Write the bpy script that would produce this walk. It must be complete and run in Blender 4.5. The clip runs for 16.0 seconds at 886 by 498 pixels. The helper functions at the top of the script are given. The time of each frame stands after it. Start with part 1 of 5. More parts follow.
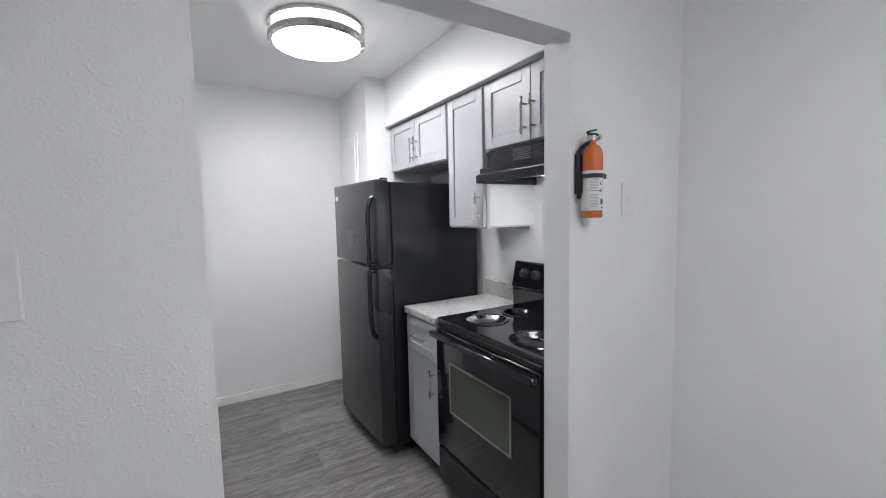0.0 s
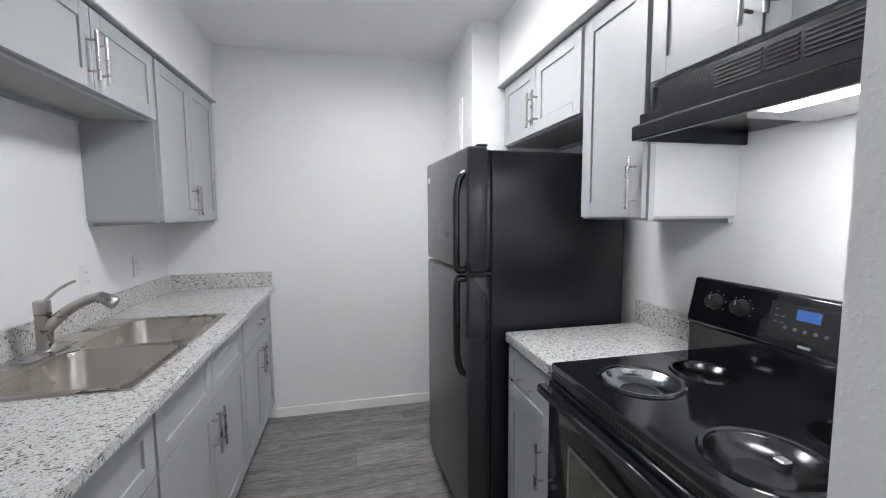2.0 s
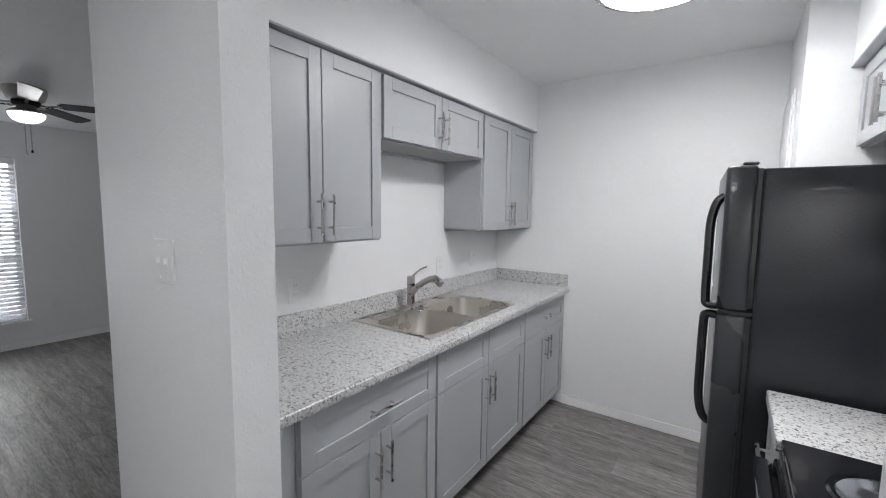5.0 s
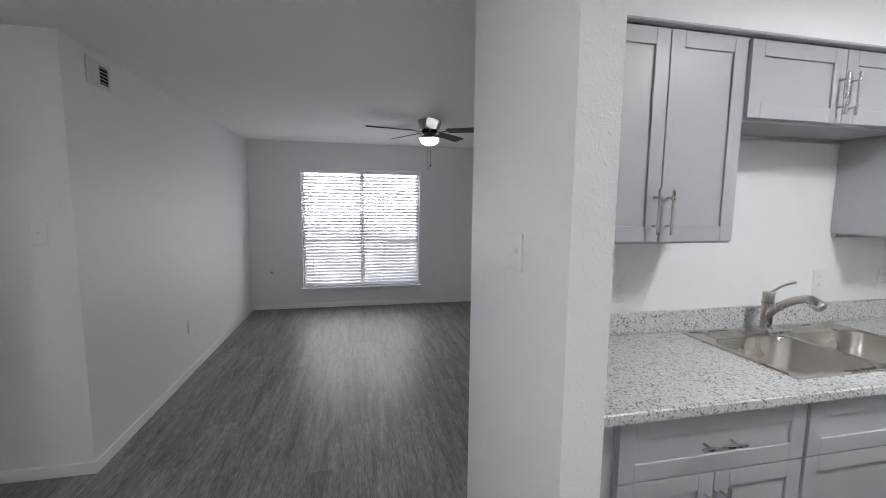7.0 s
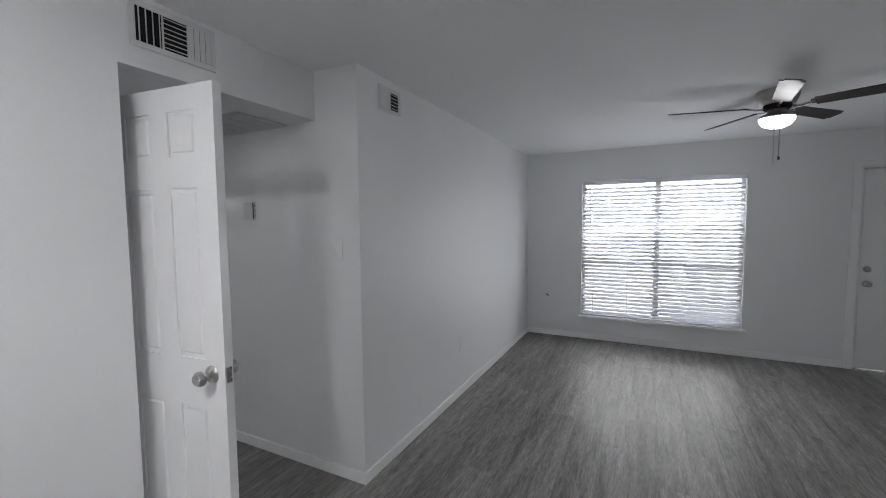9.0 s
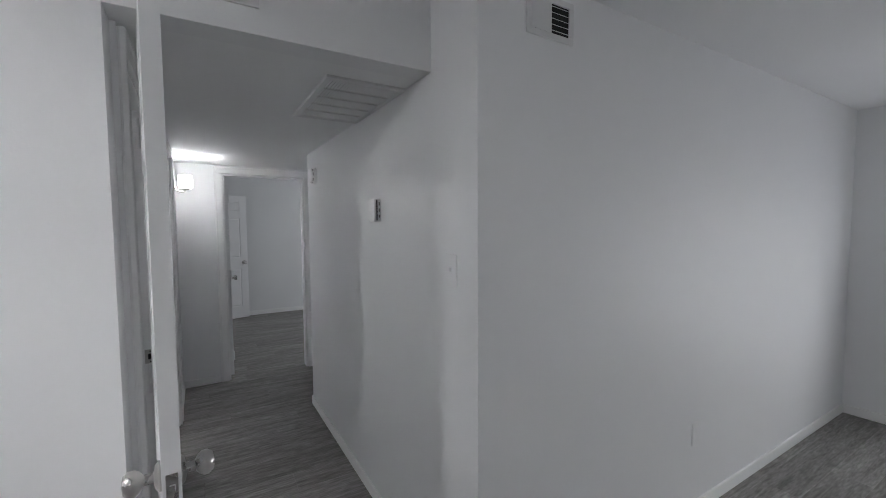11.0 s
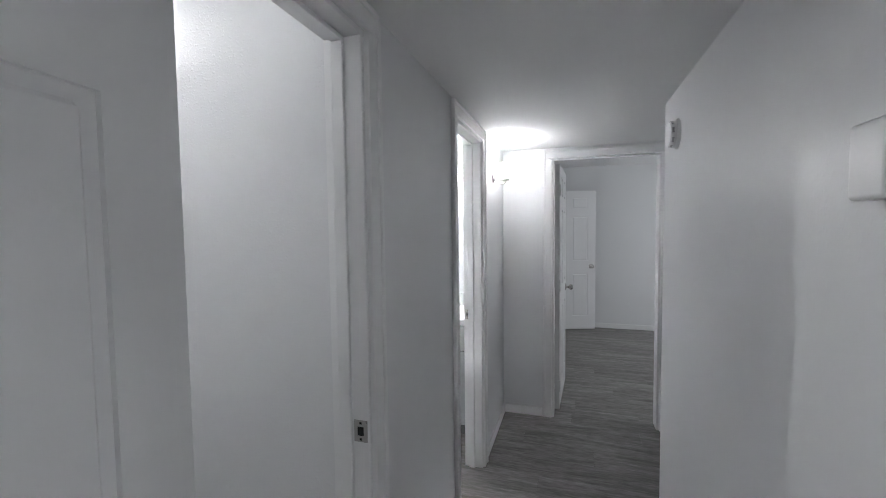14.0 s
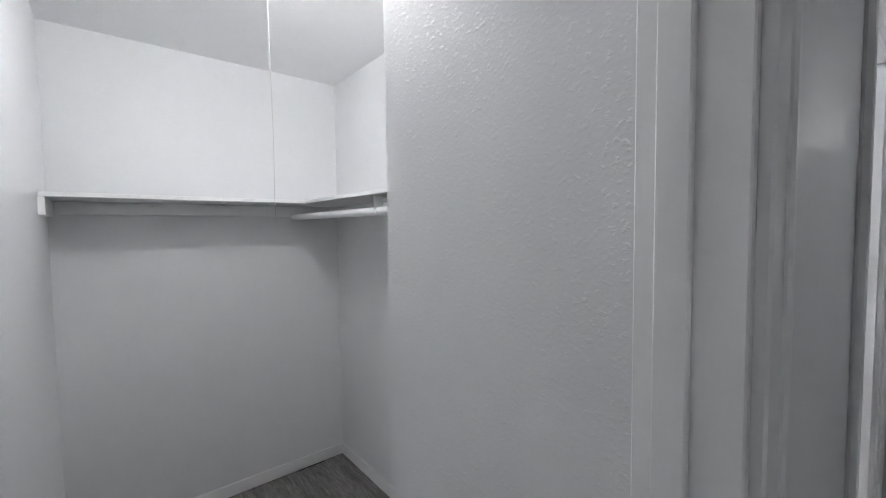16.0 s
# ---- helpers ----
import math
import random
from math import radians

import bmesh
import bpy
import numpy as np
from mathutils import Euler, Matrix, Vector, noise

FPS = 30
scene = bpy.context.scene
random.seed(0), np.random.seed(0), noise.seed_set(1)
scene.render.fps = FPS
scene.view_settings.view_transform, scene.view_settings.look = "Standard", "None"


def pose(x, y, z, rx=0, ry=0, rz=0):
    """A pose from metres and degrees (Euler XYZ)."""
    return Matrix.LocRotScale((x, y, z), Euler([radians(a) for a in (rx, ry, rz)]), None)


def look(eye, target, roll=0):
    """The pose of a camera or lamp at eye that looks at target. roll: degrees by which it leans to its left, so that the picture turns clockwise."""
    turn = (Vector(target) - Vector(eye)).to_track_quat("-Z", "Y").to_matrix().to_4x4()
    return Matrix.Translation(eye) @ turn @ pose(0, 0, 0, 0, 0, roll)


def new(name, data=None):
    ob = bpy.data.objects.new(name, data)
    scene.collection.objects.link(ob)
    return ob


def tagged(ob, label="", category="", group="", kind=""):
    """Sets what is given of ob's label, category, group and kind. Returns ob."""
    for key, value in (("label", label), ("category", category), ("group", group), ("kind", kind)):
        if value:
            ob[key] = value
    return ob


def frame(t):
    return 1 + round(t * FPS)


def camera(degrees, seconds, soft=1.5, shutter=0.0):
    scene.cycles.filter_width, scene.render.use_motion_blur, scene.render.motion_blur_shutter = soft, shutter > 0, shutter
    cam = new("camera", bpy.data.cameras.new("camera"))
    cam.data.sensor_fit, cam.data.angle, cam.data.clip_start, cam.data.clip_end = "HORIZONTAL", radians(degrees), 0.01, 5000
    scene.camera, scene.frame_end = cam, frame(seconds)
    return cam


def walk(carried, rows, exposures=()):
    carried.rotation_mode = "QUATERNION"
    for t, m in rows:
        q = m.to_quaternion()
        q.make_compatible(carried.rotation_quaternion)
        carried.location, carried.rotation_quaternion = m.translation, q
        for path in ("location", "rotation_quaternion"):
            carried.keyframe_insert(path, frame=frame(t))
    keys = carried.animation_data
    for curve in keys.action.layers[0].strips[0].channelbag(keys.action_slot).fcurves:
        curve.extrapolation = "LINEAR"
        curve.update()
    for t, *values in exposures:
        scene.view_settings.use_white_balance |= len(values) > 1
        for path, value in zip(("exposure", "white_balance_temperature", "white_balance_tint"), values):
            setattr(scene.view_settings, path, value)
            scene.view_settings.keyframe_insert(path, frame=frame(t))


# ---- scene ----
cam = camera(95.1, 16.0, soft=1.0)
PATH = [
    (0, (1.184, 0.947, 1.443), (2.211, 2.655, 1.271), -1.2),
    (0.5, (1.324, 1.105, 1.435), (2.268, 2.858, 1.248), -1.0),
    (1, (1.426, 1.276, 1.408), (2.294, 3.069, 1.23), -0.7),
    (1.5, (1.511, 1.427, 1.391), (2.222, 3.288, 1.213), -0.5),
    (2, (1.596, 1.575, 1.388), (2.034, 3.518, 1.213), -0.4),
    (2.5, (1.671, 1.675, 1.376), (1.783, 3.663, 1.196), -0.4),
    (3, (1.758, 1.718, 1.402), (1.548, 3.699, 1.224), -0.6),
    (5.5, (2.093, 1.375, 1.488), (0.706, 2.801, 1.287), 0.9),
    (6, (2.103, 1.381, 1.486), (0.478, 2.527, 1.276), 0.8),
    (6.5, (2.077, 1.377, 1.48), (0.254, 2.17, 1.264), 0.6),
    (7, (2.018, 1.371, 1.481), (0.075, 1.789, 1.262), 0.6),
    (7.5, (1.943, 1.364, 1.496), (-0.047, 1.401, 1.292), 0.3),
    (8, (1.78, 1.382, 1.505), (-0.174, 0.996, 1.317), -0.0),
    (8.5, (1.608, 1.372, 1.466), (-0.269, 0.697, 1.311), -0.6),
    (9, (1.353, 1.342, 1.474), (-0.432, 0.449, 1.337), -0.5),
    (9.2, (1.251, 1.318, 1.474), (-0.497, 0.354, 1.341), -0.7),
    (11.5, (0.166, 0.863, 1.476), (-0.569, -0.993, 1.361), -0.1),
    (12, (0.031, 0.67, 1.461), (-0.414, -1.277, 1.351), -0.0),
    (12.5, (-0.051, 0.458, 1.451), (-0.198, -1.533, 1.337), -0.3),
    (13, (-0.092, 0.237, 1.459), (0.052, -1.754, 1.347), -0.5),
    (13.5, (-0.064, 0.04, 1.458), (0.332, -1.918, 1.357), -0.5),
    (14, (0.019, -0.159, 1.463), (0.628, -2.061, 1.359), -0.7),
    (14.5, (0.106, -0.341, 1.482), (0.955, -2.149, 1.387), -0.8),
    (15, (0.205, -0.481, 1.471), (1.291, -2.159, 1.389), -1.0),
    (15.5, (0.333, -0.591, 1.468), (1.643, -2.1, 1.38), -1.2),
    (16, (0.424, -0.639, 1.466), (1.965, -1.91, 1.359), -0.7),
]
walk(cam, [(t, look(eye, target, roll)) for t, eye, target, roll in PATH], exposures=((0, 1.55), (3, 1.5), (6, 1.55), (9, 1.65), (11.5, 1.9), (13, 2.2), (14.5, 2.2), (16, 2.0)))

# ---- world, sun, large lights ----
world = bpy.data.worlds.new("sky")
scene.world = world
world.use_nodes = True
wn = world.node_tree.nodes
sky = wn.new("ShaderNodeTexSky")
sky.sky_type, sky.sun_disc = "NISHITA", False
sky.sun_elevation, sky.sun_rotation = radians(50), radians(60)
world.node_tree.links.new(sky.outputs[0], wn["Background"].inputs[0])
wn["Background"].inputs[1].default_value = 0.14
sun = new("sun", bpy.data.lights.new("sun", "SUN"))
sun.data.energy, sun.data.angle, sun.data.color = 5.0, radians(0.5), (1, 0.96, 0.9)
sun.matrix_world = look((6, 3, 8), (0, 0, 0))
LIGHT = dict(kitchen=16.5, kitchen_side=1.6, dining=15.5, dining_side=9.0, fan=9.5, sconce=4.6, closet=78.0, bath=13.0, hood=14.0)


def area_lamp(name, m, sx, sy, watts, colour):
    lamp = new(name, bpy.data.lights.new(name, "AREA"))
    lamp.data.shape, lamp.data.size, lamp.data.size_y = "RECTANGLE", sx, sy
    lamp.data.energy, lamp.data.color = watts, colour
    lamp.matrix_world = m


# daylight area lamps: inside the living room blinds; added for an unseen bedroom window
area_lamp("window_daylight", look((-3.80, 1.46, 1.12), (0, 1.2, 2.8)), 1.6, 1.6, 3.3, (0.93, 0.96, 1.0))
area_lamp("bedroom_daylight_fill", look((-2.92, -4.9, 1.4), (0, -4.9, 1.0)), 1.4, 1.3, 4.4, (0.94, 0.965, 1.0))


# ---- materials ----
def mat(name, base, rough=0.5, metal=0.0, var=0.0, var_scale=6.0, bump=0.0, bump_scale=80.0, emit=0.0, coat=0.0, spec=0.5):
    m = bpy.data.materials.new(name)
    m.use_nodes = True
    nt = m.node_tree
    b = nt.nodes["Principled BSDF"]
    b.inputs["Base Color"].default_value = (*base, 1)
    b.inputs["Roughness"].default_value = rough
    b.inputs["Metallic"].default_value = metal
    b.inputs["Coat Weight"].default_value = coat
    b.inputs["Specular IOR Level"].default_value = spec
    geo = nt.nodes.new("ShaderNodeNewGeometry")
    if var:
        n1 = nt.nodes.new("ShaderNodeTexNoise")
        n1.inputs["Scale"].default_value, n1.inputs["Detail"].default_value = var_scale, 5
        nt.links.new(geo.outputs["Position"], n1.inputs["Vector"])
        mx = nt.nodes.new("ShaderNodeMix")
        mx.data_type = "RGBA"
        mx.inputs["A"].default_value = (*[c * (1 - var) for c in base], 1)
        mx.inputs["B"].default_value = (*[min(1, c * (1 + var)) for c in base], 1)
        nt.links.new(n1.outputs["Fac"], mx.inputs["Factor"])
        nt.links.new(mx.outputs["Result"], b.inputs["Base Color"])
        mr = nt.nodes.new("ShaderNodeMapRange")
        mr.inputs["To Min"].default_value, mr.inputs["To Max"].default_value = max(0.02, rough * 0.85), min(1, rough * 1.15)
        nt.links.new(n1.outputs["Fac"], mr.inputs["Value"])
        nt.links.new(mr.outputs["Result"], b.inputs["Roughness"])
    if bump:
        n2 = nt.nodes.new("ShaderNodeTexNoise")
        n2.inputs["Scale"].default_value, n2.inputs["Detail"].default_value = bump_scale, 3
        nt.links.new(geo.outputs["Position"], n2.inputs["Vector"])
        bp = nt.nodes.new("ShaderNodeBump")
        bp.inputs["Strength"].default_value, bp.inputs["Distance"].default_value = bump, 0.004
        nt.links.new(n2.outputs["Fac"], bp.inputs["Height"])
        nt.links.new(bp.outputs["Normal"], b.inputs["Normal"])
    if emit:
        b.inputs["Emission Color"].default_value = (0.99, 0.985, 1.0, 1)
        b.inputs["Emission Strength"].default_value = emit
    return m


def wall_paint(name, base, rough, strength):
    """Rolled paint over orange-peel and patchy knockdown texture."""
    m = mat(name, base, rough, var=0.02, var_scale=1.7)
    nt = m.node_tree
    b = nt.nodes["Principled BSDF"]
    geo = nt.nodes.new("ShaderNodeNewGeometry")
    fine = nt.nodes.new("ShaderNodeTexNoise")
    fine.inputs["Scale"].default_value, fine.inputs["Detail"].default_value = 150, 3
    patch = nt.nodes.new("ShaderNodeTexNoise")
    patch.inputs["Scale"].default_value, patch.inputs["Detail"].default_value = 9, 2
    cells = nt.nodes.new("ShaderNodeTexNoise")
    cells.inputs["Scale"].default_value, cells.inputs["Detail"].default_value = 75, 4
    for n in (fine, patch, cells):
        nt.links.new(geo.outputs["Position"], n.inputs["Vector"])
    flat = nt.nodes.new("ShaderNodeMapRange")
    flat.inputs["From Min"].default_value, flat.inputs["From Max"].default_value = 0.57, 0.64
    nt.links.new(cells.outputs["Fac"], flat.inputs["Value"])
    mul = nt.nodes.new("ShaderNodeMath")
    mul.operation = "MULTIPLY"
    nt.links.new(flat.outputs["Result"], mul.inputs[0])
    nt.links.new(patch.outputs["Fac"], mul.inputs[1])
    add = nt.nodes.new("ShaderNodeMath")
    nt.links.new(mul.outputs[0], add.inputs[0])
    nt.links.new(fine.outputs["Fac"], add.inputs[1])
    bp = nt.nodes.new("ShaderNodeBump")
    bp.inputs["Strength"].default_value, bp.inputs["Distance"].default_value = strength, 0.0016
    nt.links.new(add.outputs[0], bp.inputs["Height"])
    nt.links.new(bp.outputs["Normal"], b.inputs["Normal"])
    return m


def floor_planks():
    m = mat("grey_vinyl_plank", (0.2, 0.19, 0.185), 0.42, spec=0.2)
    nt = m.node_tree
    b = nt.nodes["Principled BSDF"]
    geo = nt.nodes.new("ShaderNodeNewGeometry")
    info = nt.nodes.new("ShaderNodeObjectInfo")
    sc = nt.nodes.new("ShaderNodeVectorMath")
    sc.operation = "MULTIPLY"
    sc.inputs[1].default_value = (2.6, 24, 1)
    nt.links.new(geo.outputs["Position"], sc.inputs[0])
    off = nt.nodes.new("ShaderNodeMath")
    off.operation = "MULTIPLY"
    off.inputs[1].default_value = 40
    nt.links.new(info.outputs["Random"], off.inputs[0])
    grain = nt.nodes.new("ShaderNodeTexNoise")
    grain.noise_dimensions = "4D"
    grain.inputs["Scale"].default_value, grain.inputs["Detail"].default_value, grain.inputs["Distortion"].default_value = 1.0, 8, 0.6
    grain.inputs["Roughness"].default_value = 0.62
    nt.links.new(sc.outputs[0], grain.inputs["Vector"])
    nt.links.new(off.outputs[0], grain.inputs["W"])
    ramp = nt.nodes.new("ShaderNodeValToRGB")
    ramp.color_ramp.elements[0].position, ramp.color_ramp.elements[0].color = 0.33, (0.142, 0.135, 0.13, 1)
    ramp.color_ramp.elements[1].position, ramp.color_ramp.elements[1].color = 0.70, (0.325, 0.314, 0.306, 1)
    e = ramp.color_ramp.elements.new(0.5)
    e.color = (0.232, 0.222, 0.216, 1)
    nt.links.new(grain.outputs["Fac"], ramp.inputs[0])
    tone = nt.nodes.new("ShaderNodeMapRange")
    tone.inputs["To Min"].default_value, tone.inputs["To Max"].default_value = 0.88, 1.12
    nt.links.new(info.outputs["Random"], tone.inputs["Value"])
    mx = nt.nodes.new("ShaderNodeVectorMath")
    mx.operation = "SCALE"
    fleck = nt.nodes.new("ShaderNodeTexNoise")
    fsc = nt.nodes.new("ShaderNodeVectorMath")
    fsc.operation = "MULTIPLY"
    fsc.inputs[1].default_value = (16, 95, 1)
    nt.links.new(geo.outputs["Position"], fsc.inputs[0])
    fleck.inputs["Scale"].default_value, fleck.inputs["Detail"].default_value = 1.0, 4
    nt.links.new(fsc.outputs[0], fleck.inputs["Vector"])
    fr = nt.nodes.new("ShaderNodeMapRange")
    fr.inputs["From Min"].default_value, fr.inputs["From Max"].default_value = 0.3, 0.7
    fr.inputs["To Min"].default_value, fr.inputs["To Max"].default_value = 0.72, 1.28
    nt.links.new(fleck.outputs["Fac"], fr.inputs["Value"])
    both = nt.nodes.new("ShaderNodeMath")
    both.operation = "MULTIPLY"
    nt.links.new(tone.outputs["Result"], both.inputs[0])
    nt.links.new(fr.outputs["Result"], both.inputs[1])
    nt.links.new(ramp.outputs[0], mx.inputs[0])
    nt.links.new(both.outputs[0], mx.inputs["Scale"])
    nt.links.new(mx.outputs[0], b.inputs["Base Color"])
    bp = nt.nodes.new("ShaderNodeBump")
    bp.inputs["Strength"].default_value, bp.inputs["Distance"].default_value = 0.25, 0.001
    nt.links.new(grain.outputs["Fac"], bp.inputs["Height"])
    nt.links.new(bp.outputs["Normal"], b.inputs["Normal"])
    return m


def granite():
    m = mat("speckled_granite", (0.7, 0.7, 0.7), 0.28)
    nt = m.node_tree
    b = nt.nodes["Principled BSDF"]
    geo = nt.nodes.new("ShaderNodeNewGeometry")
    warp = nt.nodes.new("ShaderNodeTexNoise")
    warp.inputs["Scale"].default_value, warp.inputs["Detail"].default_value = 60, 2
    nt.links.new(geo.outputs["Position"], warp.inputs["Vector"])
    wadd = nt.nodes.new("ShaderNodeVectorMath")
    wadd.operation = "MULTIPLY_ADD"
    wadd.inputs[1].default_value = (0.02, 0.02, 0.02)
    nt.links.new(warp.outputs["Color"], wadd.inputs[0])
    nt.links.new(geo.outputs["Position"], wadd.inputs[2])
    last = None
    for scale, stops in ((190, ((0.0, 0.05), (0.035, 0.14), (0.08, 0.38), (0.17, 0.64), (0.5, 0.74), (1.0, 0.80))),
                         (420, ((0.0, 0.3), (0.07, 0.55), (0.2, 0.88), (1.0, 1.0)))):
        v = nt.nodes.new("ShaderNodeTexVoronoi")
        v.inputs["Scale"].default_value = scale
        nt.links.new(wadd.outputs[0], v.inputs["Vector"])
        sep = nt.nodes.new("ShaderNodeSeparateColor")
        nt.links.new(v.outputs["Color"], sep.inputs[0])
        r = nt.nodes.new("ShaderNodeValToRGB")
        r.color_ramp.interpolation = "CONSTANT"
        els = r.color_ramp.elements
        for i, (p, g) in enumerate(stops):
            e = els[i] if i < 2 else els.new(p)
            e.position, e.color = p, (g, g, g, 1)
        nt.links.new(sep.outputs[0], r.inputs[0])
        if last is None:
            last = r.outputs[0]
        else:
            mx = nt.nodes.new("ShaderNodeMix")
            mx.data_type, mx.blend_type = "RGBA", "MULTIPLY"
            mx.inputs["Factor"].default_value = 0.7
            nt.links.new(last, mx.inputs["A"])
            nt.links.new(r.outputs[0], mx.inputs["B"])
            last = mx.outputs["Result"]
    nt.links.new(last, b.inputs["Base Color"])
    return m


def brushed(name, base, rough, axis):
    m = mat(name, base, rough, 1.0)
    nt = m.node_tree
    b = nt.nodes["Principled BSDF"]
    geo = nt.nodes.new("ShaderNodeNewGeometry")
    sc = nt.nodes.new("ShaderNodeVectorMath")
    sc.operation = "MULTIPLY"
    sc.inputs[1].default_value = axis
    nt.links.new(geo.outputs["Position"], sc.inputs[0])
    n = nt.nodes.new("ShaderNodeTexNoise")
    n.inputs["Scale"].default_value, n.inputs["Detail"].default_value = 1, 4
    nt.links.new(sc.outputs[0], n.inputs["Vector"])
    mr = nt.nodes.new("ShaderNodeMapRange")
    mr.inputs["To Min"].default_value, mr.inputs["To Max"].default_value = rough * 0.7, rough * 1.4
    nt.links.new(n.outputs["Fac"], mr.inputs["Value"])
    nt.links.new(mr.outputs["Result"], b.inputs["Roughness"])
    return m


def glass_mat(name):
    m = mat(name, (1, 1, 1), 0.02)
    b = m.node_tree.nodes["Principled BSDF"]
    b.inputs["Transmission Weight"].default_value = 1.0
    b.inputs["IOR"].default_value = 1.45
    return m


PAINT = wall_paint("wall_paint", (0.85, 0.858, 0.87), 0.45, 0.11)
PAINT_ROUGH = wall_paint("heavily_textured_wall_paint", (0.85, 0.858, 0.87), 0.45, 0.42)
CEIL = wall_paint("ceiling_paint", (0.89, 0.897, 0.905), 0.7, 0.3)
TRIM = mat("white_trim_gloss", (0.91, 0.915, 0.92), 0.36, var=0.02, bump=0.02, bump_scale=60)
DOORW = mat("white_door_paint", (0.845, 0.85, 0.86), 0.36, var=0.02, bump=0.03, bump_scale=60)
PLANK = floor_planks()
SUBFLOOR = mat("dark_joint", (0.05, 0.047, 0.045), 0.8, var=0.1)
CAB = mat("grey_cabinet_paint", (0.44, 0.455, 0.475), 0.38, var=0.02, bump=0.04, bump_scale=60)
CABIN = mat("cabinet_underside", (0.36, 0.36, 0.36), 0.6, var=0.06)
CABWHITE = mat("cabinet_side_laminate", (0.58, 0.59, 0.60), 0.4, var=0.02)
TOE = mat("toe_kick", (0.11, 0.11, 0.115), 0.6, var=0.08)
GRANITE = granite()
NICKEL = brushed("brushed_nickel", (0.5, 0.487, 0.475), 0.27, (25, 25, 25))
STEEL = brushed("stainless_sink", (0.56, 0.53, 0.49), 0.27, (5, 5, 5))
BLACK = mat("black_textured_enamel", (0.016, 0.017, 0.022), 0.25, var=0.05, var_scale=0.8, bump=0.2, bump_scale=230, coat=0.1, spec=0.42)
BLACKG = mat("black_gloss_enamel", (0.008, 0.0085, 0.011), 0.1, var=0.1, var_scale=4, coat=0.5)
BLACKP = mat("black_plastic", (0.016, 0.016, 0.017), 0.35, var=0.1)
# Door base lifted above the cabinet black to stand for its grey reflections.
FDOOR = mat("fridge_door_enamel", (0.030, 0.032, 0.037), 0.28, var=0.04, var_scale=0.8, bump=0.12, bump_scale=260, coat=0.15)
OVENGLASS = mat("oven_window_glass", (0.06, 0.075, 0.05), 0.1, var=0.05, coat=0.6)
PLATE = mat("white_plastic_plate", (0.84, 0.845, 0.855), 0.35, var=0.01)
DARKHOLE = mat("dark_slot", (0.015, 0.015, 0.016), 0.8, var=0.1)
VENTM = mat("white_vent_enamel", (0.74, 0.745, 0.75), 0.4, var=0.02)
ORANGE = mat("orange_enamel", (0.62, 0.135, 0.03), 0.25, var=0.04, var_scale=12, coat=0.4)
LABELW = mat("label_white", (0.78, 0.78, 0.77), 0.45, var=0.02)
LABELK = mat("label_ink", (0.07, 0.07, 0.08), 0.6, var=0.05)
LABELG = mat("label_grey_ink", (0.42, 0.42, 0.43), 0.6, var=0.05)
INK_GLINT = mat("dim_ink_and_louvre_glint", (0.13, 0.13, 0.14), 0.6, var=0.05)
LABELR = mat("label_red_ink", (0.55, 0.16, 0.12), 0.6, var=0.05)
CHROME = mat("chrome", (0.75, 0.75, 0.76), 0.08, 1.0, var=0.02)
DRIPCHROME = mat("drip_bowl_chrome", (0.68, 0.7, 0.75), 0.18, 1.0, var=0.06, var_scale=30)
DRIPDARK = mat("dark_drip_bowl", (0.06, 0.06, 0.064), 0.22, 1.0, var=0.15, var_scale=30)
BLADE = mat("dark_fan_blade", (0.032, 0.027, 0.026), 0.45, var=0.15, var_scale=14)
# Backdrop emits light itself, for a washed-out outdoors and lit blind slats.
BACKGLOW = mat("glowing_backdrop", (0.8, 0.82, 0.8), 0.9, var=0.08, var_scale=0.5, emit=0.6)
FANMETAL = brushed("fan_nickel", (0.42, 0.40, 0.38), 0.32, (60, 60, 300))
BLIND = mat("white_blind_slat", (0.82, 0.83, 0.85), 0.4, var=0.015)
bnt = BLIND.node_tree
btr, bmix = bnt.nodes.new("ShaderNodeBsdfTranslucent"), bnt.nodes.new("ShaderNodeMixShader")
btr.inputs[0].default_value = (0.85, 0.85, 0.9, 1)
bmix.inputs[0].default_value = 0.5
bnt.links.new(bnt.nodes["Principled BSDF"].outputs[0], bmix.inputs[1])
bnt.links.new(btr.outputs[0], bmix.inputs[2])
bnt.links.new(bmix.outputs[0], bnt.nodes["Material Output"].inputs[0])
KLIGHT = mat("kitchen_light_diffuser", (0.9, 0.9, 0.9), 0.4, emit=LIGHT["kitchen"])
KSIDE = mat("kitchen_light_drum", (0.9, 0.9, 0.9), 0.4, emit=LIGHT["kitchen_side"])
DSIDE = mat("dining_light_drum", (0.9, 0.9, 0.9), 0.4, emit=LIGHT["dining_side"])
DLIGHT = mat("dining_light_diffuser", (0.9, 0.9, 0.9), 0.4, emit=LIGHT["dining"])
FLIGHT = mat("fan_globe_glass", (0.9, 0.9, 0.9), 0.3, emit=LIGHT["fan"])
SLIGHT = mat("sconce_shade_glass", (0.9, 0.9, 0.9), 0.3, emit=LIGHT["sconce"])
SBULB = mat("sconce_bulb", (0.9, 0.9, 0.9), 0.3, emit=50.0)
CLIGHT = mat("closet_bulb_glass", (0.9, 0.9, 0.9), 0.3, emit=LIGHT["closet"])
BLIGHT = mat("bath_light_glass", (0.9, 0.9, 0.9), 0.3, emit=LIGHT["bath"])
HLIGHT = mat("hood_lamp_lens", (0.9, 0.9, 0.9), 0.3, emit=LIGHT["hood"])
SCREEN = mat("blue_clock_display", (0.02, 0.05, 0.15), 0.15, emit=0.0)
